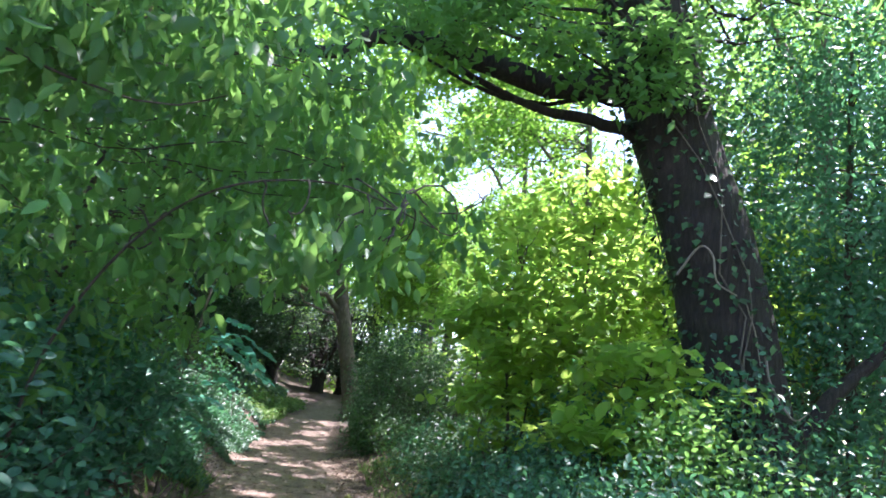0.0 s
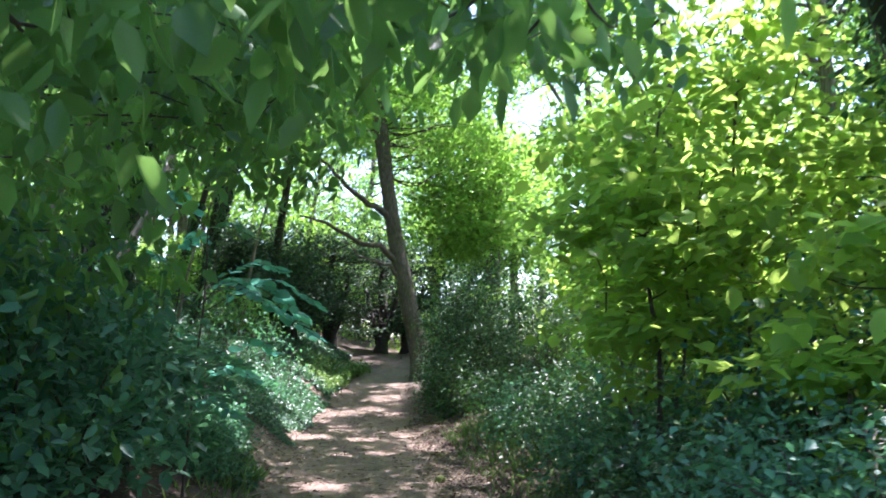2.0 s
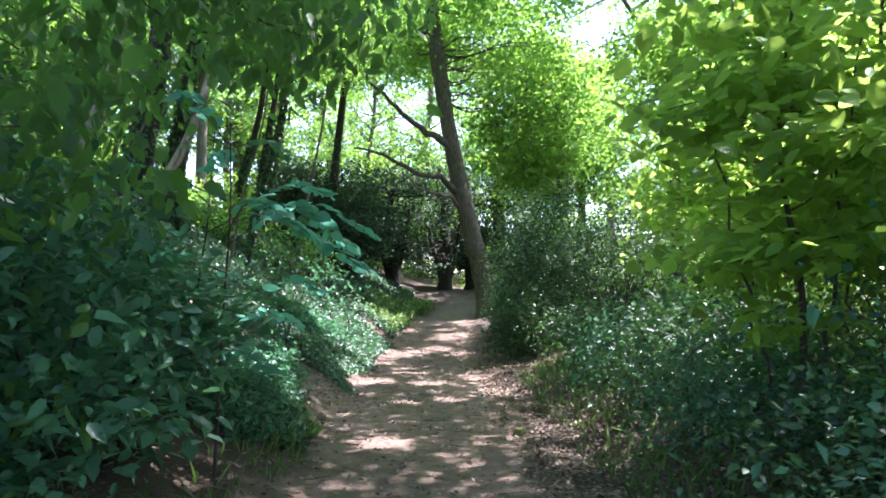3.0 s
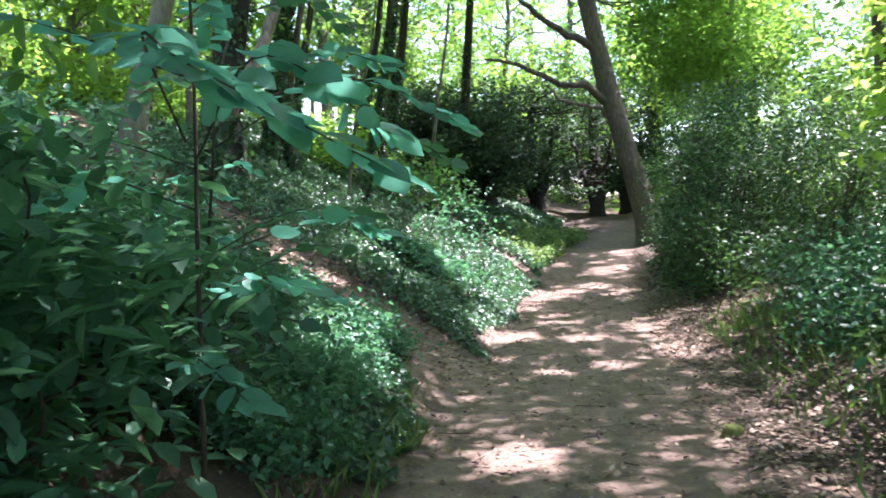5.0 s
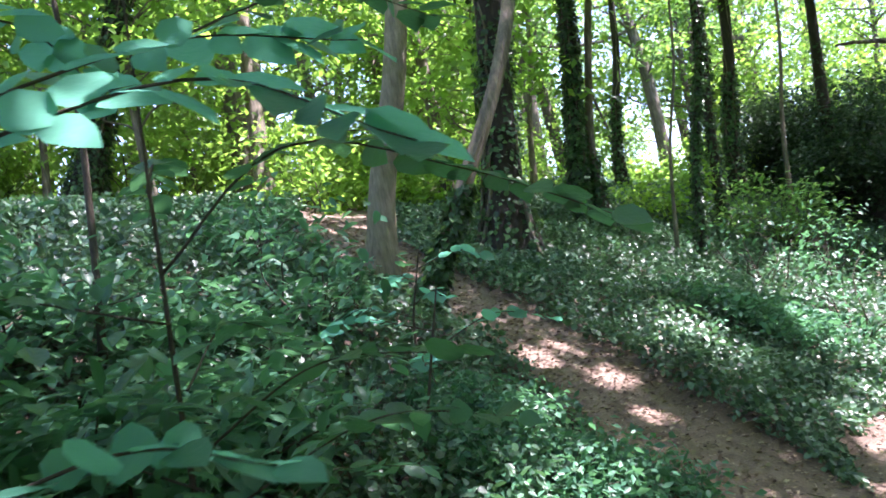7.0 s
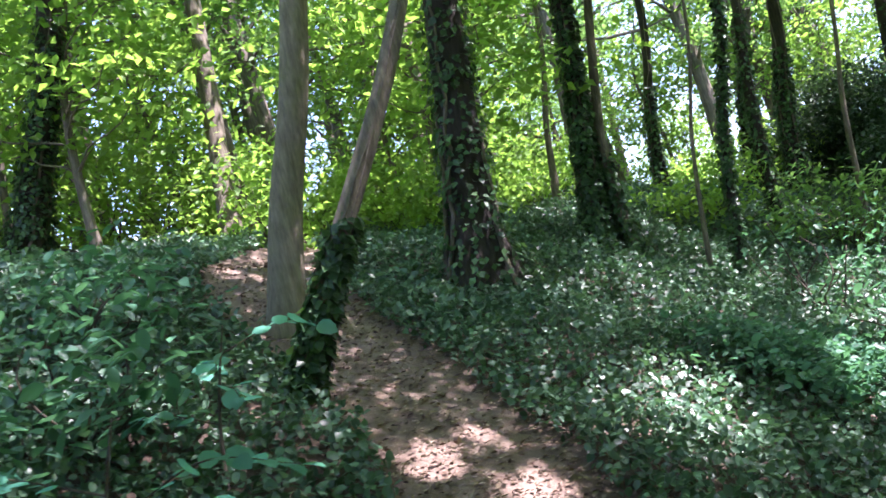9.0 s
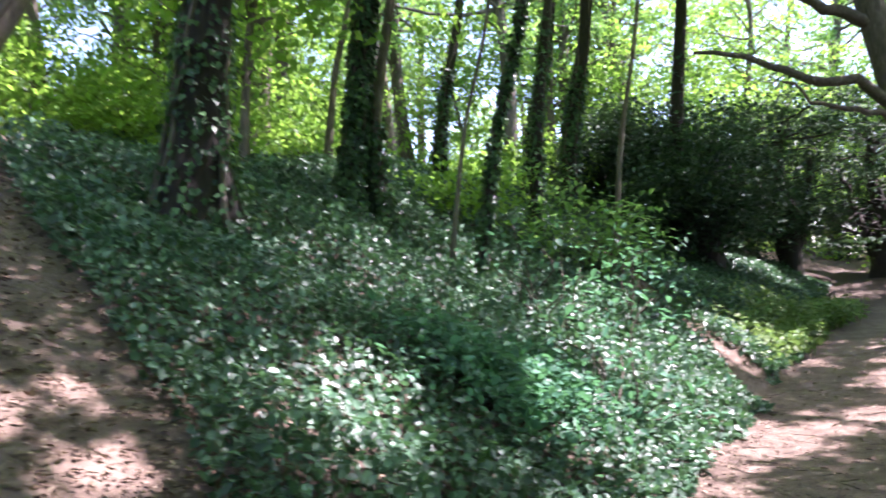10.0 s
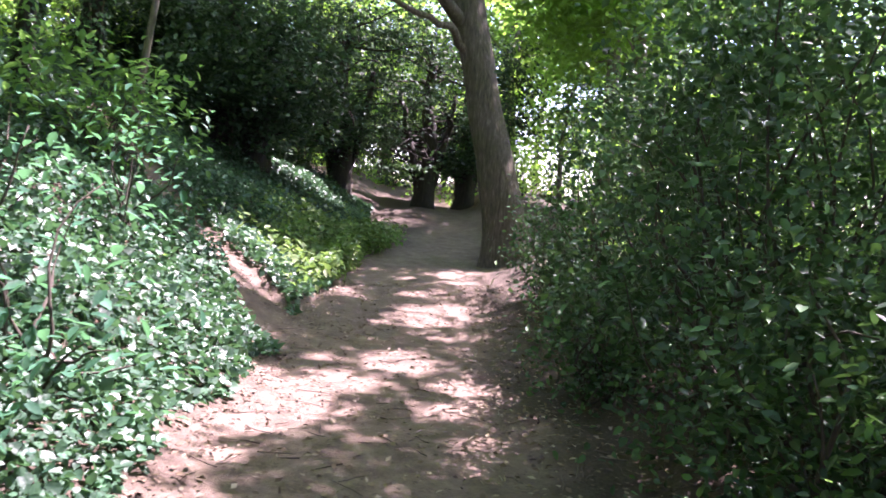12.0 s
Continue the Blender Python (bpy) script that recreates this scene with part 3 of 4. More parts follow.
# dark yews behind the bend
for bx, by, sd, sx, hc in ((-2.9, 31.6, 41, 1.7, 1.6), (-1.7, 35.6, 42, 2.2, 2.6), (0.3, 37.6, 43, 1.8, 2.6), (-4.9, 33.0, 44, 1.8, 1.6), (1.4, 38.6, 45, 1.8, 2.6)):
    g = float(height(bx, by))
    make_tree("yew_tree", "dark evergreen yew with several black trunks", [(bx, by), (bx + 0.1, by, g + 1.5), (bx - 0.1, by, g + hc), (bx, by, g + hc * 1.4)], 0.22, 0.1, M_OAK, sd,
              [([(bx + 0.1, by, g + 0.2), (bx + 0.45, by + 0.1, g + 1.6), (bx + 0.6, by, g + hc * 1.1)], 0.12, 0.06), ([(bx - 0.1, by, g + 0.2), (bx - 0.5, by + 0.1, g + 1.8), (bx - 0.8, by, g + hc * 1.1)], 0.12, 0.05)],
              [((bx, by, g + hc * 1.1), (sx, sx, hc * 0.85), 80), ((bx - 0.8, by - 0.5, g + 1.5), (sx * 0.8, sx * 0.7, 0.8), 34)], M_YEW, 0.12, 16000, twigs=50, group="yews behind the bend", flare=0.5)

# far woodland: three kinds, repeated
def far_kind(seed, name, label, hgt, r, spread, n, leaf):
    rng = np.random.default_rng(seed)
    root = thing(name, (0, 0, 0), label, "tree", "trees of the far wood")
    pts = through_points([(0, 0, -0.5), (rng.uniform(-0.2, 0.2), rng.uniform(-0.2, 0.2), hgt * 0.35), (rng.uniform(-0.5, 0.5), rng.uniform(-0.5, 0.5), hgt * 0.7), (rng.uniform(-0.6, 0.6), 0, hgt)], 18)
    V, F = tube_arrays(pts, np.linspace(r, r * 0.35, 18), 10, 0.1, rng, 0.5)
    part("trunk", mesh_from("trunk", V, F, [M_BARK], True), root)
    cs = np.stack([rng.normal(size=90) * spread * 0.55, rng.normal(size=90) * spread * 0.55, rng.uniform(hgt * 0.28, hgt * 1.05, 90)], 1)
    P = clumps(rng, n, cs, 0.36, (1, 1, 0.4))
    crown = part("crown", leaf_mesh("crown", rng, P, 0.18, leaf, up=0.6), root)
    tw = [tube_arrays(bend(pts[int(np.clip(c[2] / hgt * 15, 2, 16))], c, 7, rng, 0.05), np.linspace(r * 0.3, 0.008, 7), 5) for c in cs[:34]]
    V, F = join(tw)
    tagged(part("twigwork", mesh_from("twigwork", V, F, [M_BARK], True), crown), kind="stuff")
    return root


rng = np.random.default_rng(77)
kinds = [far_kind(51, "ash_tree", "tall slim far tree with airy light green crown", 11, 0.14, 2.4, 4200, M_CANOPY), far_kind(52, "sycamore_tree", "far broad-leaved tree with thick crown and dark trunk", 13, 0.22, 3.2, 5200, M_HORN),
         far_kind(53, "young_tree", "young far tree, light green and leafy to the ground", 6, 0.07, 1.8, 3200, M_CANOPY)]
spots = []
while len(spots) < 128:
    x, y = (rng.uniform(-26, -8), rng.uniform(6, 46)) if len(spots) > 95 else (rng.uniform(-26, 22), rng.uniform(-9, 60))
    if -10.5 < x < 4.0 and -6 < y < 39 and not (x < -7 and y > 21):
        continue
    if 3.9 < x < 9.5 and 9 < y < 36 and rng.random() < 0.6:
        continue
    if any(math.hypot(x - a, y - b) < 1.7 for a, b in spots):
        continue
    spots.append((x, y))
spots += [(-7, 42), (-5, 45), (-3, 41.8), (-1, 46), (1, 43.5), (3, 47), (-6, 50), (-2, 51), (2, 52), (-9.5, 44), (9.8, 13.2), (10.6, 17.0), (9.9, 20.6), (9.7, 24.2), (11.4, 10.4), (12.6, 14.4), (9.6, 28.5), (12.2, 21.5)]
deep = [(-13, 22), (-15, 25), (-17, 21), (-14, 29), (-18, 27), (-12, 33), (-16, 33), (-20, 24), (-11, 27), (-13, 37), (-9, 36), (-8.5, 40), (-19, 31), (-16, 17.5)]
first = [True, True, True]
for x, y in spots + deep:
    k = 1 if (x, y) in deep else int(rng.choice([0, 1, 2], p=[0.34, 0.24, 0.42]))
    if 3.9 < x < 9.5 and 9 < y < 36:
        k = 2
    m = Matrix.LocRotScale((x, y, float(height(x, y)) - 0.05), Euler((rng.normal() * 0.04, rng.normal() * 0.04, rng.uniform(0, 6.28))), None)
    if first[k]:
        kinds[k].matrix_basis, first[k] = m, False
    else:
        copy_thing(kinds[k], m)

# ---------------------------------------------------------------- shrubs and saplings
# leafy young trees leaning in from the bank
LEFT = [((-2.5, 3.4), 61, [((-2.3, 3.6, 2.6), (1.0, 0.9, 1.9), 46), ((-1.2, 4.6, 3.3), (0.9, 0.9, 0.8), 26)]),
        ((-2.9, 5.6), 62, [((-2.5, 5.8, 2.7), (1.2, 1.0, 2.0), 60), ((-0.7, 6.0, 3.6), (1.3, 0.9, 0.8), 44)]),
        ((-2.4, 7.6), 63, [((-2.3, 7.8, 2.5), (1.0, 1.0, 1.9), 60), ((-0.9, 8.6, 3.3), (0.9, 1.1, 0.9), 46)]),
        ((-3.4, 9.4), 64, [((-3.0, 9.6, 3.2), (1.2, 1.2, 2.0), 54), ((-1.4, 10.6, 3.9), (1.1, 1.3, 0.9), 40)]),
        ((-4.4, 6.5), 65, [((-4.3, 6.5, 4.0), (1.6, 2.2, 2.4), 80)]),
        ((-4.3, 12.6), 66, [((-2.9, 12.7, 5.2), (1.7, 1.6, 1.2), 60), ((-1.2, 13.4, 5.2), (1.6, 1.5, 0.9), 50)])]
for (x, y), sd, cr in LEFT:
    g = float(height(x, y))
    tx, ty, tz = cr[-1][0]
    make_tree("hornbeam_sapling", "leaning young broad-leaved tree with hanging leaves over the path", [(x, y), (x + 0.12, y + 0.05, g + 1.4), (x + 0.35, y - 0.05, g + 2.9), (0.6 * x + 0.4 * tx, 0.5 * (y + ty), tz + 0.4)],
              0.025 if sd == 66 else 0.042, 0.007, M_STEM, sd, [], cr, M_HORN, 0.11, 5200, rich=True, hang=1.4, twigs=46, guard=True, flare=0.3, sides=8, group="young trees leaning in from the bank", up=0.12, aspect=0.5)

# the hanging spray close above the path
make_tree("overhanging_tree", "thin arching stem with a spray of hanging leaves across the path", [(-1.75, 5.2), (-1.5, 5.1, 1.6), (-0.9, 5.0, 2.5), (-0.1, 4.9, 2.75), (0.6, 5.0, 2.6)], 0.012, 0.004, M_STEM, 67, [],
          [((-0.1, 4.9, 2.4), (0.7, 0.5, 0.3), 22), ((-0.9, 5.2, 2.3), (0.5, 0.6, 0.5), 22), ((0.7, 6.5, 3.0), (0.6, 0.6, 0.3), 12)], M_HORN, 0.12, 900, rich=True, hang=1.5, twigs=20, guard=True, flare=0.2, sides=8, up=0.1, aspect=0.5)

def spray_leaves(rng, pts, size):
    """Round leaves in two ranks along a twig, face up."""
    step = np.linalg.norm(np.diff(pts, axis=0), axis=1).sum()
    n = max(6, int(step / 0.052))
    k = np.linspace(0.2, 1, n)
    at = np.stack([np.interp(k, np.linspace(0, 1, len(pts)), pts[:, q]) for q in range(3)], 1)
    tang = unit(np.gradient(at, axis=0))
    side = unit(np.cross(tang, [0, 0, 1.0])) * np.where(np.arange(n) % 2, 1, -1)[:, None]
    D = unit(side * rng.uniform(0.5, 1, (n, 1)) + tang * rng.uniform(0.4, 1.1, (n, 1)) + rng.normal(size=(n, 3)) * 0.15 - [0, 0, 0.12])
    N = unit(rng.normal(size=(n, 3)) * 0.42 + [0, 0, 1])
    L = size * rng.uniform(0.7, 1.2, n)
    S = unit(np.cross(D, N))
    N = unit(np.cross(S, D))
    rows = [(0, 0, 0), (0.06, -0.3, 0.5), (0.35, -0.46, 1), (0.72, -0.33, 0.8), (1, 0, -1), (0.72, 0.33, 0.8), (0.35, 0.46, 1), (0.06, 0.3, 0.5), (0.4, 0, 0)]
    V = np.stack([at + D * (L[:, None] * (a + 0.08)) + S * (L[:, None] * b * 0.85) + N * (L[:, None] * 0.05 * c) for a, b, c in rows], 1)
    f = np.array([[8, i, (i + 1) % 8] for i in range(8)])
    F = (f[None] + (np.arange(n) * 9)[:, None, None]).reshape(-1, 3)
    return V.reshape(-1, 3), F


def spray_sapling(label, foot, stem, sprays, size, seed, leaf):
    """A thin sapling whose twigs carry flat sprays of broad leaves."""
    rng = np.random.default_rng(seed)
    base = put_ground(*foot, 0.05)
    root = thing("lime_sapling", base, label, "sapling", "broad-leaved saplings beside the path")
    line = through_points([base] + [np.array(p, float) for p in stem], 20) - base
    part("stem", mesh_from("stem", *tube_arrays(line, np.linspace(0.013, 0.004, 20), 7, 0.08, rng), [M_STEM], True), root)
    for ctrl in sprays:
        pts = through_points(ctrl, 16) - base
        twig = part("twig", mesh_from("twig", *tube_arrays(pts, np.linspace(0.005, 0.0015, 16), 6), [M_STEM], True), root)
        V, F = spray_leaves(rng, pts, size)
        part("leaves", mesh_from("leaves", V, F, [leaf], True), twig, "broad rounded green leaves")


spray_sapling("thin young lime with flat sprays of broad leaves tinted by sky sheen", (-1.55, 10.25), [(-1.5, 10.22, 1.2), (-1.46, 10.2, 1.9), (-1.5, 10.3, 2.6)],
              [[(-1.48, 10.15, 1.75), (-1.1, 9.2, 1.9), (-0.8, 8.85, 1.75), (-0.45, 9.05, 1.53)], [(-1.46, 10.2, 1.7), (-0.92, 9.5, 1.9), (-0.62, 9.73, 1.69)], [(-1.46, 10.22, 1.85), (-0.97, 10.75, 2.03), (-0.52, 10.8, 1.8)],
               [(-1.46, 10.2, 1.9), (-1.2, 10.9, 2.2), (-0.9, 11.2, 2.15)], [(-1.5, 10.2, 2.2), (-1.7, 10.9, 2.45), (-1.9, 11.3, 2.35)], [(-1.5, 10.2, 1.3), (-1.1, 10.6, 1.45), (-0.92, 10.8, 1.38)], [(-1.5, 10.2, 1.1), (-1.2, 10.0, 1.25), (-1.0, 10.3, 1.15)],
               [(-1.5, 10.2, 0.9), (-1.3, 9.8, 1.0), (-1.05, 9.6, 0.9)], [(-1.5, 10.25, 2.4), (-1.6, 9.7, 2.6), (-1.5, 9.2, 2.5)], [(-1.5, 10.25, 1.5), (-1.9, 10.2, 1.65), (-2.2, 10.4, 1.55)], [(-1.5, 10.25, 2.0), (-2.0, 9.9, 2.2), (-2.4, 10.0, 2.1)]], 0.115, 501, M_SKYTINT)
spray_sapling("thin young lime with tiers of broad green leaves", (-2.1, 11.5), [(-2.05, 11.45, 1.2), (-1.95, 11.4, 1.9), (-1.9, 11.4, 2.7)],
              [[(-1.95, 11.4, 1.85), (-1.43, 11.46, 2.09), (-1.1, 11.8, 1.95), (-0.78, 12.05, 1.73)], [(-2.0, 11.45, 1.3), (-1.6, 11.6, 1.5), (-1.25, 11.8, 1.46)], [(-2.0, 11.45, 1.1), (-1.6, 11.8, 1.3), (-1.35, 12.2, 1.2)], [(-2.0, 11.45, 1.5), (-2.3, 11.9, 1.7), (-2.5, 12.4, 1.6)],
               [(-2.0, 11.45, 0.8), (-1.7, 11.3, 0.95), (-1.4, 11.4, 0.9)], [(-1.95, 11.4, 2.1), (-2.3, 11.7, 2.3), (-2.8, 12.0, 2.2)], [(-2.0, 11.45, 1.2), (-2.5, 11.3, 1.4), (-2.9, 11.4, 1.3)], [(-1.95, 11.4, 1.7), (-2.4, 11.0, 1.9), (-2.9, 10.9, 1.8)], [(-2.0, 11.45, 0.9), (-2.1, 12.0, 1.1), (-2.0, 12.5, 1.0)],
               [(-1.9, 11.4, 2.5), (-1.6, 11.9, 2.7), (-1.4, 12.3, 2.6)]], 0.115, 502, M_UNDER)
spray_sapling("low arching sapling with a row of sunlit leaves", (-2.9, 13.6), [(-2.85, 13.65, 1.1), (-2.75, 13.7, 1.5), (-2.7, 13.75, 1.75)],
              [[(-2.75, 13.7, 1.4), (-2.45, 13.9, 1.53), (-2.2, 14.1, 1.44)], [(-2.8, 13.7, 1.2), (-3.1, 14.0, 1.35), (-3.3, 14.4, 1.3)], [(-2.75, 13.7, 1.5), (-3.1, 13.5, 1.65), (-3.5, 13.6, 1.6)]], 0.1, 503, M_SKYTINT)
spray_sapling("low sapling with a few broad yellow-green leaves beside the side path", (-3.75, 14.75), [(-3.72, 14.78, 1.6), (-3.65, 14.8, 1.85), (-3.6, 14.85, 2.1)],
              [[(-3.7, 14.8, 1.7), (-3.5, 14.75, 1.78), (-3.35, 14.7, 1.7)], [(-3.68, 14.8, 1.85), (-3.9, 14.95, 1.95), (-4.15, 15.0, 1.9)], [(-3.65, 14.8, 1.95), (-3.45, 15.1, 2.05), (-3.3, 15.25, 1.98)], [(-3.7, 14.8, 1.6), (-4.0, 14.6, 1.75), (-4.3, 14.6, 1.7)]], 0.12, 504, M_SKYTINT)


def shrub(name, label, centre, spread, n, size, mat, seed, stems=10, rich=False, clump=60, group="", hang=0.3, up=0.6, cat="shrub", floor_gap=0.03, loose=1.0, tier=0.7):
    """A bush: many crooked stems from one foot and clumps of leaves."""
    rng = np.random.default_rng(seed)
    base = put_ground(centre[0], centre[1], 0.05)
    root = thing(name, base, label, cat, group)
    c = unit(rng.normal(size=(clump, 3))) * (rng.uniform(0.1, 1, (clump, 1)) ** 0.4) * np.array(spread) + np.array([centre[0], centre[1], base[2] + spread[2] * 0.75])
    g = height(c[:, 0], c[:, 1])
    c[:, 2] = np.maximum(c[:, 2], g + 0.12)
    P = clumps(rng, n, c, (0.16 + 0.09 * float(np.mean(spread))) * loose, (1, 1, tier))
    P = P[P[:, 2] > height(P[:, 0], P[:, 1]) + floor_gap]
    P = clear_of_walk(roof(P, rng, 5.0), 0.8, 2.5)
    if not len(P):
        return root
    leaves = part("leaves", leaf_mesh("leaves", rng, P - base, size, mat, up=up, hang=hang, rich=rich), root)
    st = [tube_arrays(bend((rng.normal() * 0.1, rng.normal() * 0.1, 0), q - base, 9, rng, 0.08), np.linspace(0.011 + 0.004 * spread[2], 0.004, 9), 5) for q in c[:stems]]
    for arr in st[:5]:
        part("stem", mesh_from("stem", *arr, [M_STEM], True), root)
    if st[5:]:
        V, F = join(st[5:])
        tagged(part("twigwork", mesh_from("twigwork", V, F, [M_STEM], True), leaves), kind="stuff")
    return root


# low shrubs on the bank's foot, beside the path's first stretch
for k, (x, y, sx, sy, sz, n) in enumerate([(-1.95, 2.6, 0.6, 0.9, 0.7, 3200), (-2.0, 4.4, 0.7, 0.9, 0.8, 3800), (-2.1, 6.2, 0.7, 0.9, 0.9, 4200), (-2.1, 8.0, 0.7, 0.9, 0.9, 4600), (-2.3, 9.7, 0.8, 0.8, 0.8, 5200),
                                           (-2.6, 11.2, 0.8, 0.8, 0.6, 5200), (-3.6, 10.4, 0.9, 1.0, 0.8, 4200), (-3.4, 12.5, 0.8, 0.7, 0.3, 3400), (-3.2, 7.0, 0.9, 1.2, 1.1, 4200), (-4.6, 12.0, 1.0, 1.0, 0.4, 2600), (-4.4, 13.5, 0.8, 0.6, 0.25, 1500)]):
    shrub("broadleaf_shrub", "dense dark green broad-leaved shrub on the shaded bank", (x, y), (sx, sy, sz), n if y < 9 else int(n * 0.42), 0.085 if y < 9 else 0.125, M_UNDER, 100 + k, rich=True, group="shrubs on the bank's foot", clump=70, stems=18,
          up=0.6 if y < 9 else 0.9, hang=0.3 if y < 9 else 0.12, tier=0.7 if y < 9 else 0.35)
for k, (x, y, sx, sy, sz, n) in enumerate([(-1.85, 12.7, 0.4, 0.7, 0.2, 3800), (-2.2, 13.6, 0.6, 0.6, 0.16, 3800), (-1.7, 11.4, 0.35, 0.6, 0.24, 2600), (-2.9, 14.2, 0.5, 0.4, 0.12, 2200), (-1.85, 14.3, 0.25, 0.3, 0.12, 900)]):
    shrub("low_plants", "low pale green leafy plants beside the trodden earth", (x, y), (sx, sy, sz), n, 0.055, M_UNDER, 130 + k, clump=60, stems=14, group="low plants at the fork", cat="plant", loose=0.5)

# sunlit young maples and rough growth on the open side
for k, (x, y, hh, sp, n) in enumerate([(2.35, 10.0, 3.3, 0.9, 4200), (3.6, 11.0, 4.9, 1.2, 5600), (4.6, 13.2, 3.8, 1.2, 5000), (4.2, 15.6, 3.4, 1.0, 4200), (4.28, 17.0, 4.0, 1.2, 5000), (3.2, 7.8, 2.0, 0.8, 2600), (5.2, 10.5, 4.2, 1.4, 5000), (6.0, 14.5, 5.0, 1.6, 5200)]):
    g = float(height(x, y))
    make_tree("young_maple", "sunlit bright green young maple with thin stems", [(x, y), (x + 0.06, y, g + hh * 0.3), (x - 0.05, y + 0.1, g + hh * 0.65), (x + 0.05, y, g + hh)], 0.03, 0.009, M_STEM, 150 + k,
              [([(x, y, g + 0.05), (x + 0.25 * sp, y - 0.1, g + hh * 0.35), (x + 0.45 * sp, y - 0.15, g + hh * 0.85)], 0.02, 0.006), ([(x, y, g + 0.05), (x - 0.3 * sp, y + 0.1, g + hh * 0.3), (x - 0.5 * sp, y + 0.2, g + hh * 0.75)], 0.018, 0.005)],
              [((x, y, g + hh * 0.68), (sp, sp, hh * 0.42), 50)], M_BRIGHT, 0.15, int(n * 0.45), rich=True, hang=0.2, tier=0.28, aspect=0.7, twigs=26, flare=0.3, sides=8, group="young maples on the open side", up=0.75, roof_from=5.0)
for k, (x, y, sx, sy, sz, n) in enumerate([(2.1, 8.6, 0.6, 0.9, 0.42, 4200), (2.3, 10.6, 0.65, 0.9, 0.5, 4800), (2.4, 12.6, 0.75, 0.9, 0.55, 5200), (2.5, 14.6, 0.8, 0.9, 0.5, 5200), (3.4, 11.6, 0.9, 1.2, 0.7, 4000), (3.6, 14.2, 0.9, 1.2, 0.7, 4000), (2.4, 16.4, 0.8, 0.8, 0.45, 4200), (2.0, 6.6, 0.7, 0.9, 0.5, 3600)]):
    shrub("bramble", "mounded dark green bramble and rough growth beside the path", (x, y), (sx, sy, sz), n, 0.06, M_UNDER if k % 2 else M_HOLLY, 170 + k, clump=80, stems=16, group="brambles on the open side")
for k, (x, y, sx, sy, sz, n) in enumerate([(3.3, 6.6, 0.7, 0.7, 0.9, 3600), (4.4, 6.9, 0.8, 0.7, 1.0, 3600), (3.9, 7.5, 0.7, 0.5, 1.2, 3400), (5.5, 7.2, 0.9, 0.8, 1.2, 3200), (2.6, 5.4, 0.7, 0.8, 0.6, 2600), (3.2, 8.9, 0.8, 0.7, 1.1, 4200), (3.3, 10.1, 0.8, 0.7, 0.9, 4200)]):
    shrub("hedge_shrub", "tangled green shrub at the foot of the great trunk", (x, y), (sx, sy, sz), int(n * 0.75), 0.07, M_UNDER if k % 3 else M_HORN, 190 + k, clump=60, stems=26, rich=True, group="shrubs round the great trunk")

# dark holly beside the path
for k, (x, y, sx, sy, sz, n) in enumerate([(2.0, 20.6, 0.95, 1.4, 1.75, 17000), (2.7, 22.6, 1.2, 1.5, 1.9, 17000), (2.2, 24.4, 0.9, 1.2, 1.5, 9000), (3.9, 21.0, 1.2, 1.4, 1.8, 9000), (3.2, 19.2, 1.0, 0.8, 1.6, 9000), (1.75, 19.2, 0.6, 0.6, 0.7, 5200), (1.55, 22.4, 0.4, 0.9, 0.6, 4200), (1.75, 25.6, 0.45, 0.9, 0.7, 3800)]):
    shrub("holly_bush", "dark glossy evergreen holly bush crowding the path's edge", (x, y), (sx, sy, sz), int(n * 0.85), 0.055, M_HOLLY, 210 + k, clump=170, loose=0.72, stems=40, rich=True, group="hollies beside the path", up=0.45)

shrub("elder_shoots", "sparse light green shoots before the dark holly", (1.8, 18.6), (0.5, 0.6, 0.55), 420, 0.06, M_HORN, 227, stems=18, rich=True, clump=30, up=0.7, cat="shrub", loose=0.45)
shrub("hazel_shrub", "hazel shrub with broad pale leaves beside the side path", (-4.5, 14.5), (0.7, 0.5, 0.45), 320, 0.12, M_UNDER, 228, stems=16, rich=True, clump=34, up=0.8)
shrub("hazel_shrub", "hazel shrub with broad pale leaves beside the side path", (-5.8, 15.2), (0.9, 0.5, 0.4), 420, 0.12, M_UNDER, 229, stems=16, rich=True, clump=34, up=0.8)

# the lit spray on the bank and growth among the trunks
shrub("young_sycamore", "thin young sycamore with pale lit leaves on the bank", (-1.9, 20.6), (0.7, 0.8, 0.95), 260, 0.1, M_UNDER, 230, stems=16, rich=True, clump=20, up=0.85, cat="sapling")
shrub("young_sycamore", "thin young sycamore with pale lit leaves on the bank", (-2.7, 24.2), (0.9, 0.9, 0.8), 240, 0.1, M_UNDER, 231, stems=16, rich=True, clump=20, up=0.85, cat="sapling")
shrub("young_sycamore", "thin young sycamore with pale lit leaves on the bank", (-3.2, 22.4), (0.9, 0.9, 0.8), 200, 0.1, M_UNDER, 232, stems=16, rich=True, clump=20, up=0.85, cat="sapling")
shrub("young_sycamore", "thin young sycamore with pale lit leaves on the bank", (-3.7, 26.0), (1.0, 0.9, 0.9), 1100, 0.12, M_HORN, 233, stems=16, rich=True, clump=30, up=0.85, cat="sapling")
rng = np.random.default_rng(88)
for k in range(26):
    x, y = rng.uniform(-16, -5.5), rng.uniform(20, 40)
    if x > -7.5 and y < 26:
        x -= 3
    shrub("undergrowth_bush", "light green leafy undergrowth among the trunks", (x, y), (1.1, 1.1, rng.uniform(0.5, 1.1)), 1300, 0.13, M_CANOPY, 240 + k, clump=40, stems=10, group="undergrowth among the trunks")
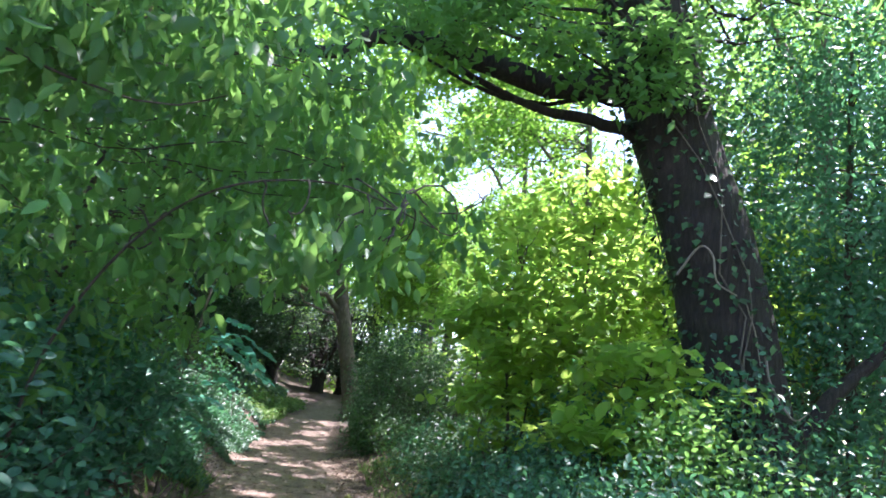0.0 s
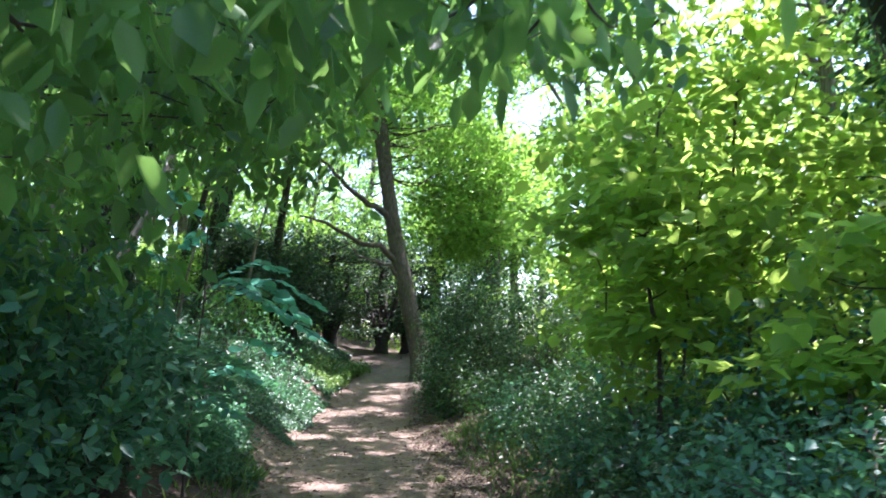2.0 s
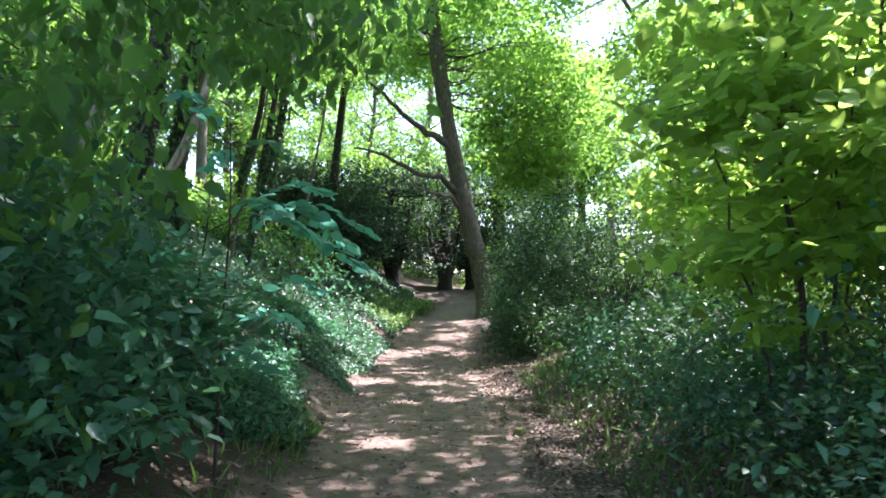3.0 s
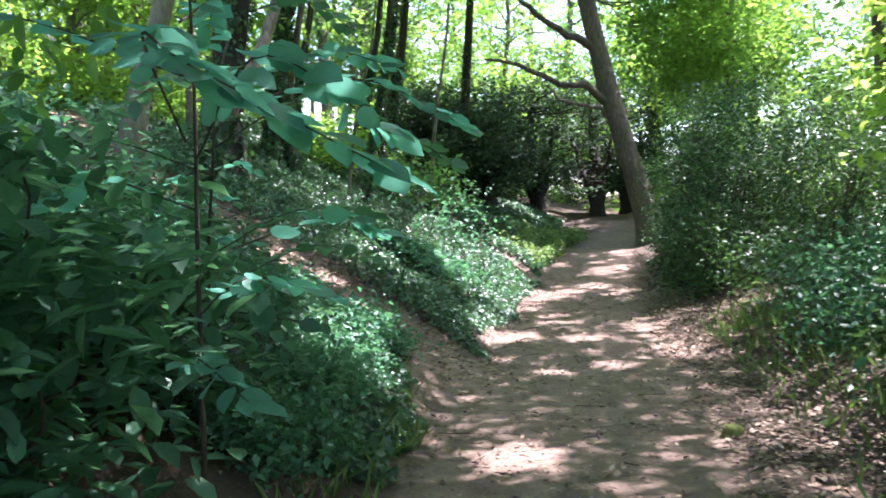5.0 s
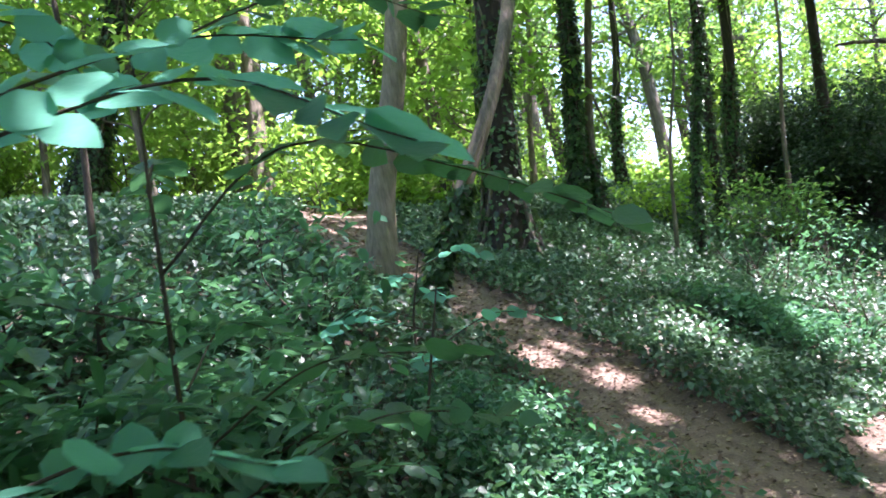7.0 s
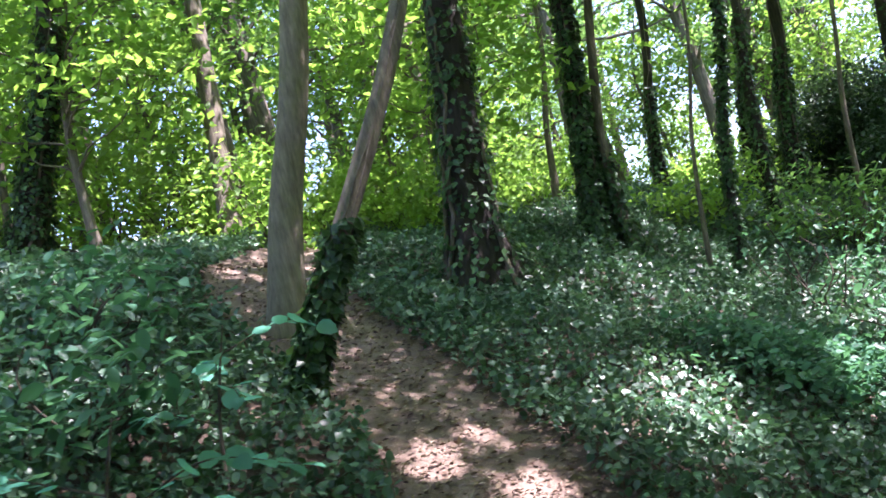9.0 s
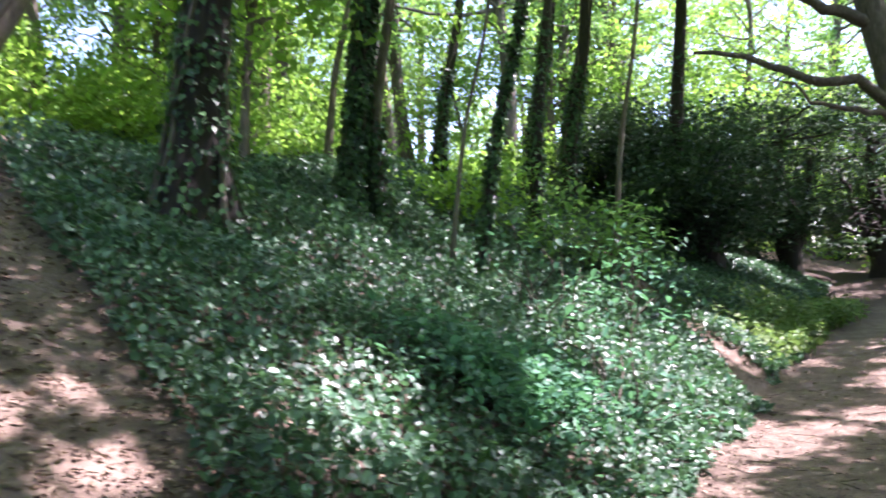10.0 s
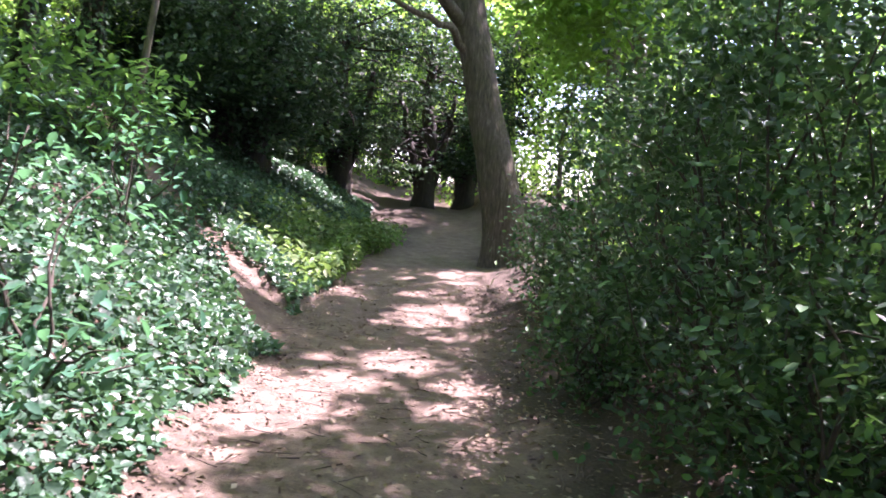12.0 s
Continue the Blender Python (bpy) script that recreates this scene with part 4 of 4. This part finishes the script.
for k in range(14):
    x, y = rng.uniform(-6, 6), rng.uniform(40, 50)
    shrub("undergrowth_bush", "light green leafy undergrowth among the trunks", (x, y), (1.6, 1.4, rng.uniform(1.2, 2.4)), 1600, 0.16, M_CANOPY, 320 + k, clump=40, stems=10, group="undergrowth among the trunks")
for k in range(34):
    x, y = rng.uniform(-22, -10), rng.uniform(8, 30)
    if float(near_line(x, y, SIDE)) < 2.0:
        continue
    shrub("undergrowth_bush", "light green leafy undergrowth among the trunks", (x, y), (1.4, 1.4, rng.uniform(0.7, 1.6)), 1300, 0.15, M_CANOPY, 340 + k, clump=40, stems=10, group="undergrowth among the trunks")
for k in range(16):
    x, y = rng.uniform(3.5, 12), rng.uniform(16, 44)
    shrub("undergrowth_bush", "light green leafy undergrowth among the trunks", (x, y), (1.3, 1.3, rng.uniform(0.8, 1.8)), 1500, 0.14, M_CANOPY, 280 + k, clump=40, stems=10, group="undergrowth among the trunks")


# dead wood
def pale_stem(pts, r, owner):
    base = np.array(owner.location)
    arr = tube_arrays(through_points(pts, 16) - base, np.linspace(r, r * 0.5, 16), 6, 0.1, np.random.default_rng(7))
    part("dead_stem", mesh_from("dead_stem", *arr, [M_STALE], True), owner, "pale dead climbing stem")


oak = bpy.data.objects["oak_tree"]
pale_stem([(3.42, 7.8, 3.1), (3.55, 7.62, 3.38), (3.68, 7.58, 3.3), (3.74, 7.58, 3.05), (3.98, 7.62, 2.95)], 0.014, oak)
pale_stem([(4.32, 7.62, 2.4), (4.36, 7.58, 2.15), (4.5, 7.52, 1.9), (4.62, 7.52, 1.82), (4.8, 7.6, 1.92)], 0.014, oak)
pale_stem([(4.1, 7.66, 2.9), (4.2, 7.62, 2.6), (4.26, 7.6, 2.3)], 0.009, oak)


def fallen_log():
    rng = np.random.default_rng(401)
    base = put_ground(1.75, 8.0, 0.0)
    root = thing("fallen_log", base, "short weathered grey log lying among the brambles", "log")
    a = np.array([[1.55, 7.75], [1.7, 8.0], [1.9, 8.3], [2.1, 8.55]])
    pts = np.column_stack([a, height(a[:, 0], a[:, 1]) + 0.08]) - base
    part("trunk", mesh_from("trunk", *tube_arrays(through_points(pts, 14), np.linspace(0.12, 0.09, 14), 12, 0.12, rng), [M_BARK], True), root)
    for q in range(5):
        d = np.array([rng.normal() * 0.25 - 0.15, rng.normal() * 0.25 - 0.2, rng.uniform(0.02, 0.25)])
        p0 = pts[0] + [0, 0, 0.08]
        part("broken_branch", mesh_from("broken_branch", *tube_arrays(bend(p0, p0 + d, 8, rng, 0.12), np.linspace(0.016, 0.005, 8), 6), [M_STALE], True), root)


def mossy_stump():
    base = put_ground(0.8, 12.7, 0.02)
    root = thing("tree_stump", base, "tiny yellow-green mossy stump beside the path", "stump")
    rng = np.random.default_rng(402)
    arr = tube_arrays(np.array([[0, 0, 0], [0, 0, 0.03], [0.004, 0, 0.06], [0.006, 0.002, 0.085], [0.006, 0.002, 0.09]]), [0.085, 0.07, 0.06, 0.055, 0.03], 12, 0.1, rng)
    part("stub", mesh_from("stub", *arr, [M_MOSS], True), root)


fallen_log()
mossy_stump()

# ---------------------------------------------------------------- ground cover
def ivy_cover():
    rng = np.random.default_rng(301)
    n = 245000
    x = -0.9 - 9.5 * rng.random(n) ** 1.3
    y = 11.5 + 25 * rng.random(n) ** 1.15
    lump = 0.5 + 0.5 * np.sin(1.9 * x + 0.8 * np.sin(1.3 * y)) * np.sin(1.6 * y + 1.1 * np.sin(1.2 * x))
    t = trodden(x, y)
    keep = (t < 0.25 + 0.2 * rng.random(n)) & (rng.random(n) < 0.78 + 0.22 * lump)
    x, y, lump = x[keep], y[keep], lump[keep]
    edge = np.clip((-1.1 - x) / 0.8, 0.15, 1)
    z = height(x, y) + 0.02 + rng.random(len(x)) ** 1.5 * (0.10 + 0.2 * lump) * edge
    P = np.stack([x, y, z], 1)
    k = len(P)
    D = rng.normal(size=(k, 3)) + [0.45, -0.1, -0.35]
    N = rng.normal(size=(k, 3)) * 0.4 + [0.2, 0, 0.8]
    L = rng.uniform(0.035, 0.078, k)
    near = (y < 20.5) & (x > -4.5)
    V1, F1 = leaf_arrays(P[near], unit(D[near]), unit(N[near]), L[near], L[near] * 0.8, True)
    V2, F2 = leaf_arrays(P[~near], unit(D[~near]), unit(N[~near]), L[~near] * 1.3, L[~near] * 1.05)
    tagged(new("ivy_ground_cover", mesh_from("ivy_ground_cover", np.vstack([V1, V2]), [F1, F2 + len(V1)], [M_IVY])), "dark glossy ivy carpet covering the woodland bank", "ivy", kind="stuff")


def grass_tufts():
    rng = np.random.default_rng(302)
    n = 4200
    y = rng.uniform(4, 27, n)
    side = rng.random(n) < 0.5
    x = np.where(side, 1.45 + 1.2 * rng.random(n), -1.15 - 0.5 * rng.random(n) ** 2)
    x = np.where((y > 14) & ~side, 1.2 + rng.random(n), x)
    y = np.where((y > 17.5), 6 + 11 * rng.random(n), y)
    far = rng.random(n) < 0.25
    fx, fy = rng.normal(size=n) * 0.42 - 0.55, 28.2 + rng.normal(size=n) * 0.9
    x, y = np.where(far, fx, x), np.where(far, fy, y)
    keep = trodden(x, y) < 0.55
    x, y = x[keep], y[keep]
    P = np.stack([x, y, height(x, y)], 1)
    D = unit(rng.normal(size=(len(x), 3)) * 0.55 + [0, 0, 1.0])
    L = rng.uniform(0.06, 0.24, len(x))
    V, F = leaf_arrays(P, D, rnd_unit(rng, len(x)), L, 0.012 + 0.006 * rng.random(len(x)), False, 0.4)
    tagged(new("grass", mesh_from("grass", V, F, [M_GRASS])), "thin pale green grass along the path's edges", "grass", kind="stuff")


def fern_patch():
    rng = np.random.default_rng(303)
    n = 9000
    x, y = -0.75 + rng.normal(size=n) * 0.55, 28.3 + rng.normal(size=n) * 1.1
    keep = trodden(x, y) < 0.4
    x, y = x[keep], y[keep]
    P = np.stack([x, y, height(x, y) + 0.05 + 0.3 * rng.random(len(x))], 1)
    tagged(new("low_green_growth", leaf_mesh("low_green_growth", rng, P, 0.1, M_GRASS, up=0.7)), "patch of low bright green growth at the path's bend", "plants", kind="stuff")


def herb_patch():
    rng = np.random.default_rng(305)
    n = 2600
    x, y = -2.5 + rng.normal(size=n) * 0.36, 19.5 + rng.normal(size=n) * 0.4
    P = np.stack([x, y, height(x, y) + 0.16 + 0.22 * rng.random(n)], 1)
    tagged(new("herb_patch", leaf_mesh("herb_patch", rng, P, 0.075, M_UNDER, up=0.7, hang=0.1, rich=True, aspect=0.7)), "patch of fresh green broad-leaved herbs amid the ivy", "plants", kind="stuff")


def litter():
    rng = np.random.default_rng(304)
    n = 76000
    x, y = rng.uniform(-3.4, 2.4, n), rng.uniform(5, 27, n)
    s = rng.random(n) < 0.16
    q = rng.integers(0, 6, n)
    S = np.array(SIDE)
    u = rng.random(n)[:, None]
    on = S[q] * (1 - u) + S[q + 1] * u + rng.normal(size=(n, 2)) * 0.45
    x, y = np.where(s, on[:, 0], x), np.where(s, on[:, 1], y)
    b = rng.random(n) < 0.32
    x, y = np.where(b & ~s, 0.65 + 1.2 * rng.random(n), x), np.where(b & ~s, 6.5 + 13 * rng.random(n), y)
    t = trodden(x, y)
    keep = rng.random(n) < np.where(t > 0.92, 0.5, 0.97)
    x, y = x[keep], y[keep]
    P = np.stack([x, y, height(x, y) + 0.008 + 0.012 * rng.random(len(x))], 1)
    D = unit(rng.normal(size=(len(x), 3)) * [1, 1, 0.15])
    N = unit(rng.normal(size=(len(x), 3)) * 0.3 + [0, 0, 1])
    L = rng.uniform(0.02, 0.058, len(x))
    V, F = leaf_arrays(P, D, N, L, L * 0.55, False, -0.1, 0.2)
    tagged(new("leaf_litter", mesh_from("leaf_litter", V, F, [M_LITTER])), "dry brown dead leaves scattered on the trodden earth", "dead leaves", kind="stuff")
    tw = []
    for k in range(420):
        a, b = rng.uniform(-1.4, 1.4), rng.uniform(7, 25)
        th, ln = rng.uniform(0, 6.28), rng.uniform(0.06, 0.28)
        p = np.array([[a + math.cos(th) * ln * i / 3 + rng.normal() * 0.008, b + math.sin(th) * ln * i / 3 + rng.normal() * 0.008, 0] for i in range(4)])
        p[:, 2] = height(p[:, 0], p[:, 1]) + 0.008
        tw.append(tube_arrays(p, np.linspace(0.0045, 0.002, 4), 4))
    V, F = join(tw)
    tagged(new("fallen_twigs", mesh_from("fallen_twigs", V, F, [M_TWIG])), "small dry twigs lying on the path", "twigs", kind="stuff")


ivy_cover()
grass_tufts()
fern_patch()
herb_patch()
litter()
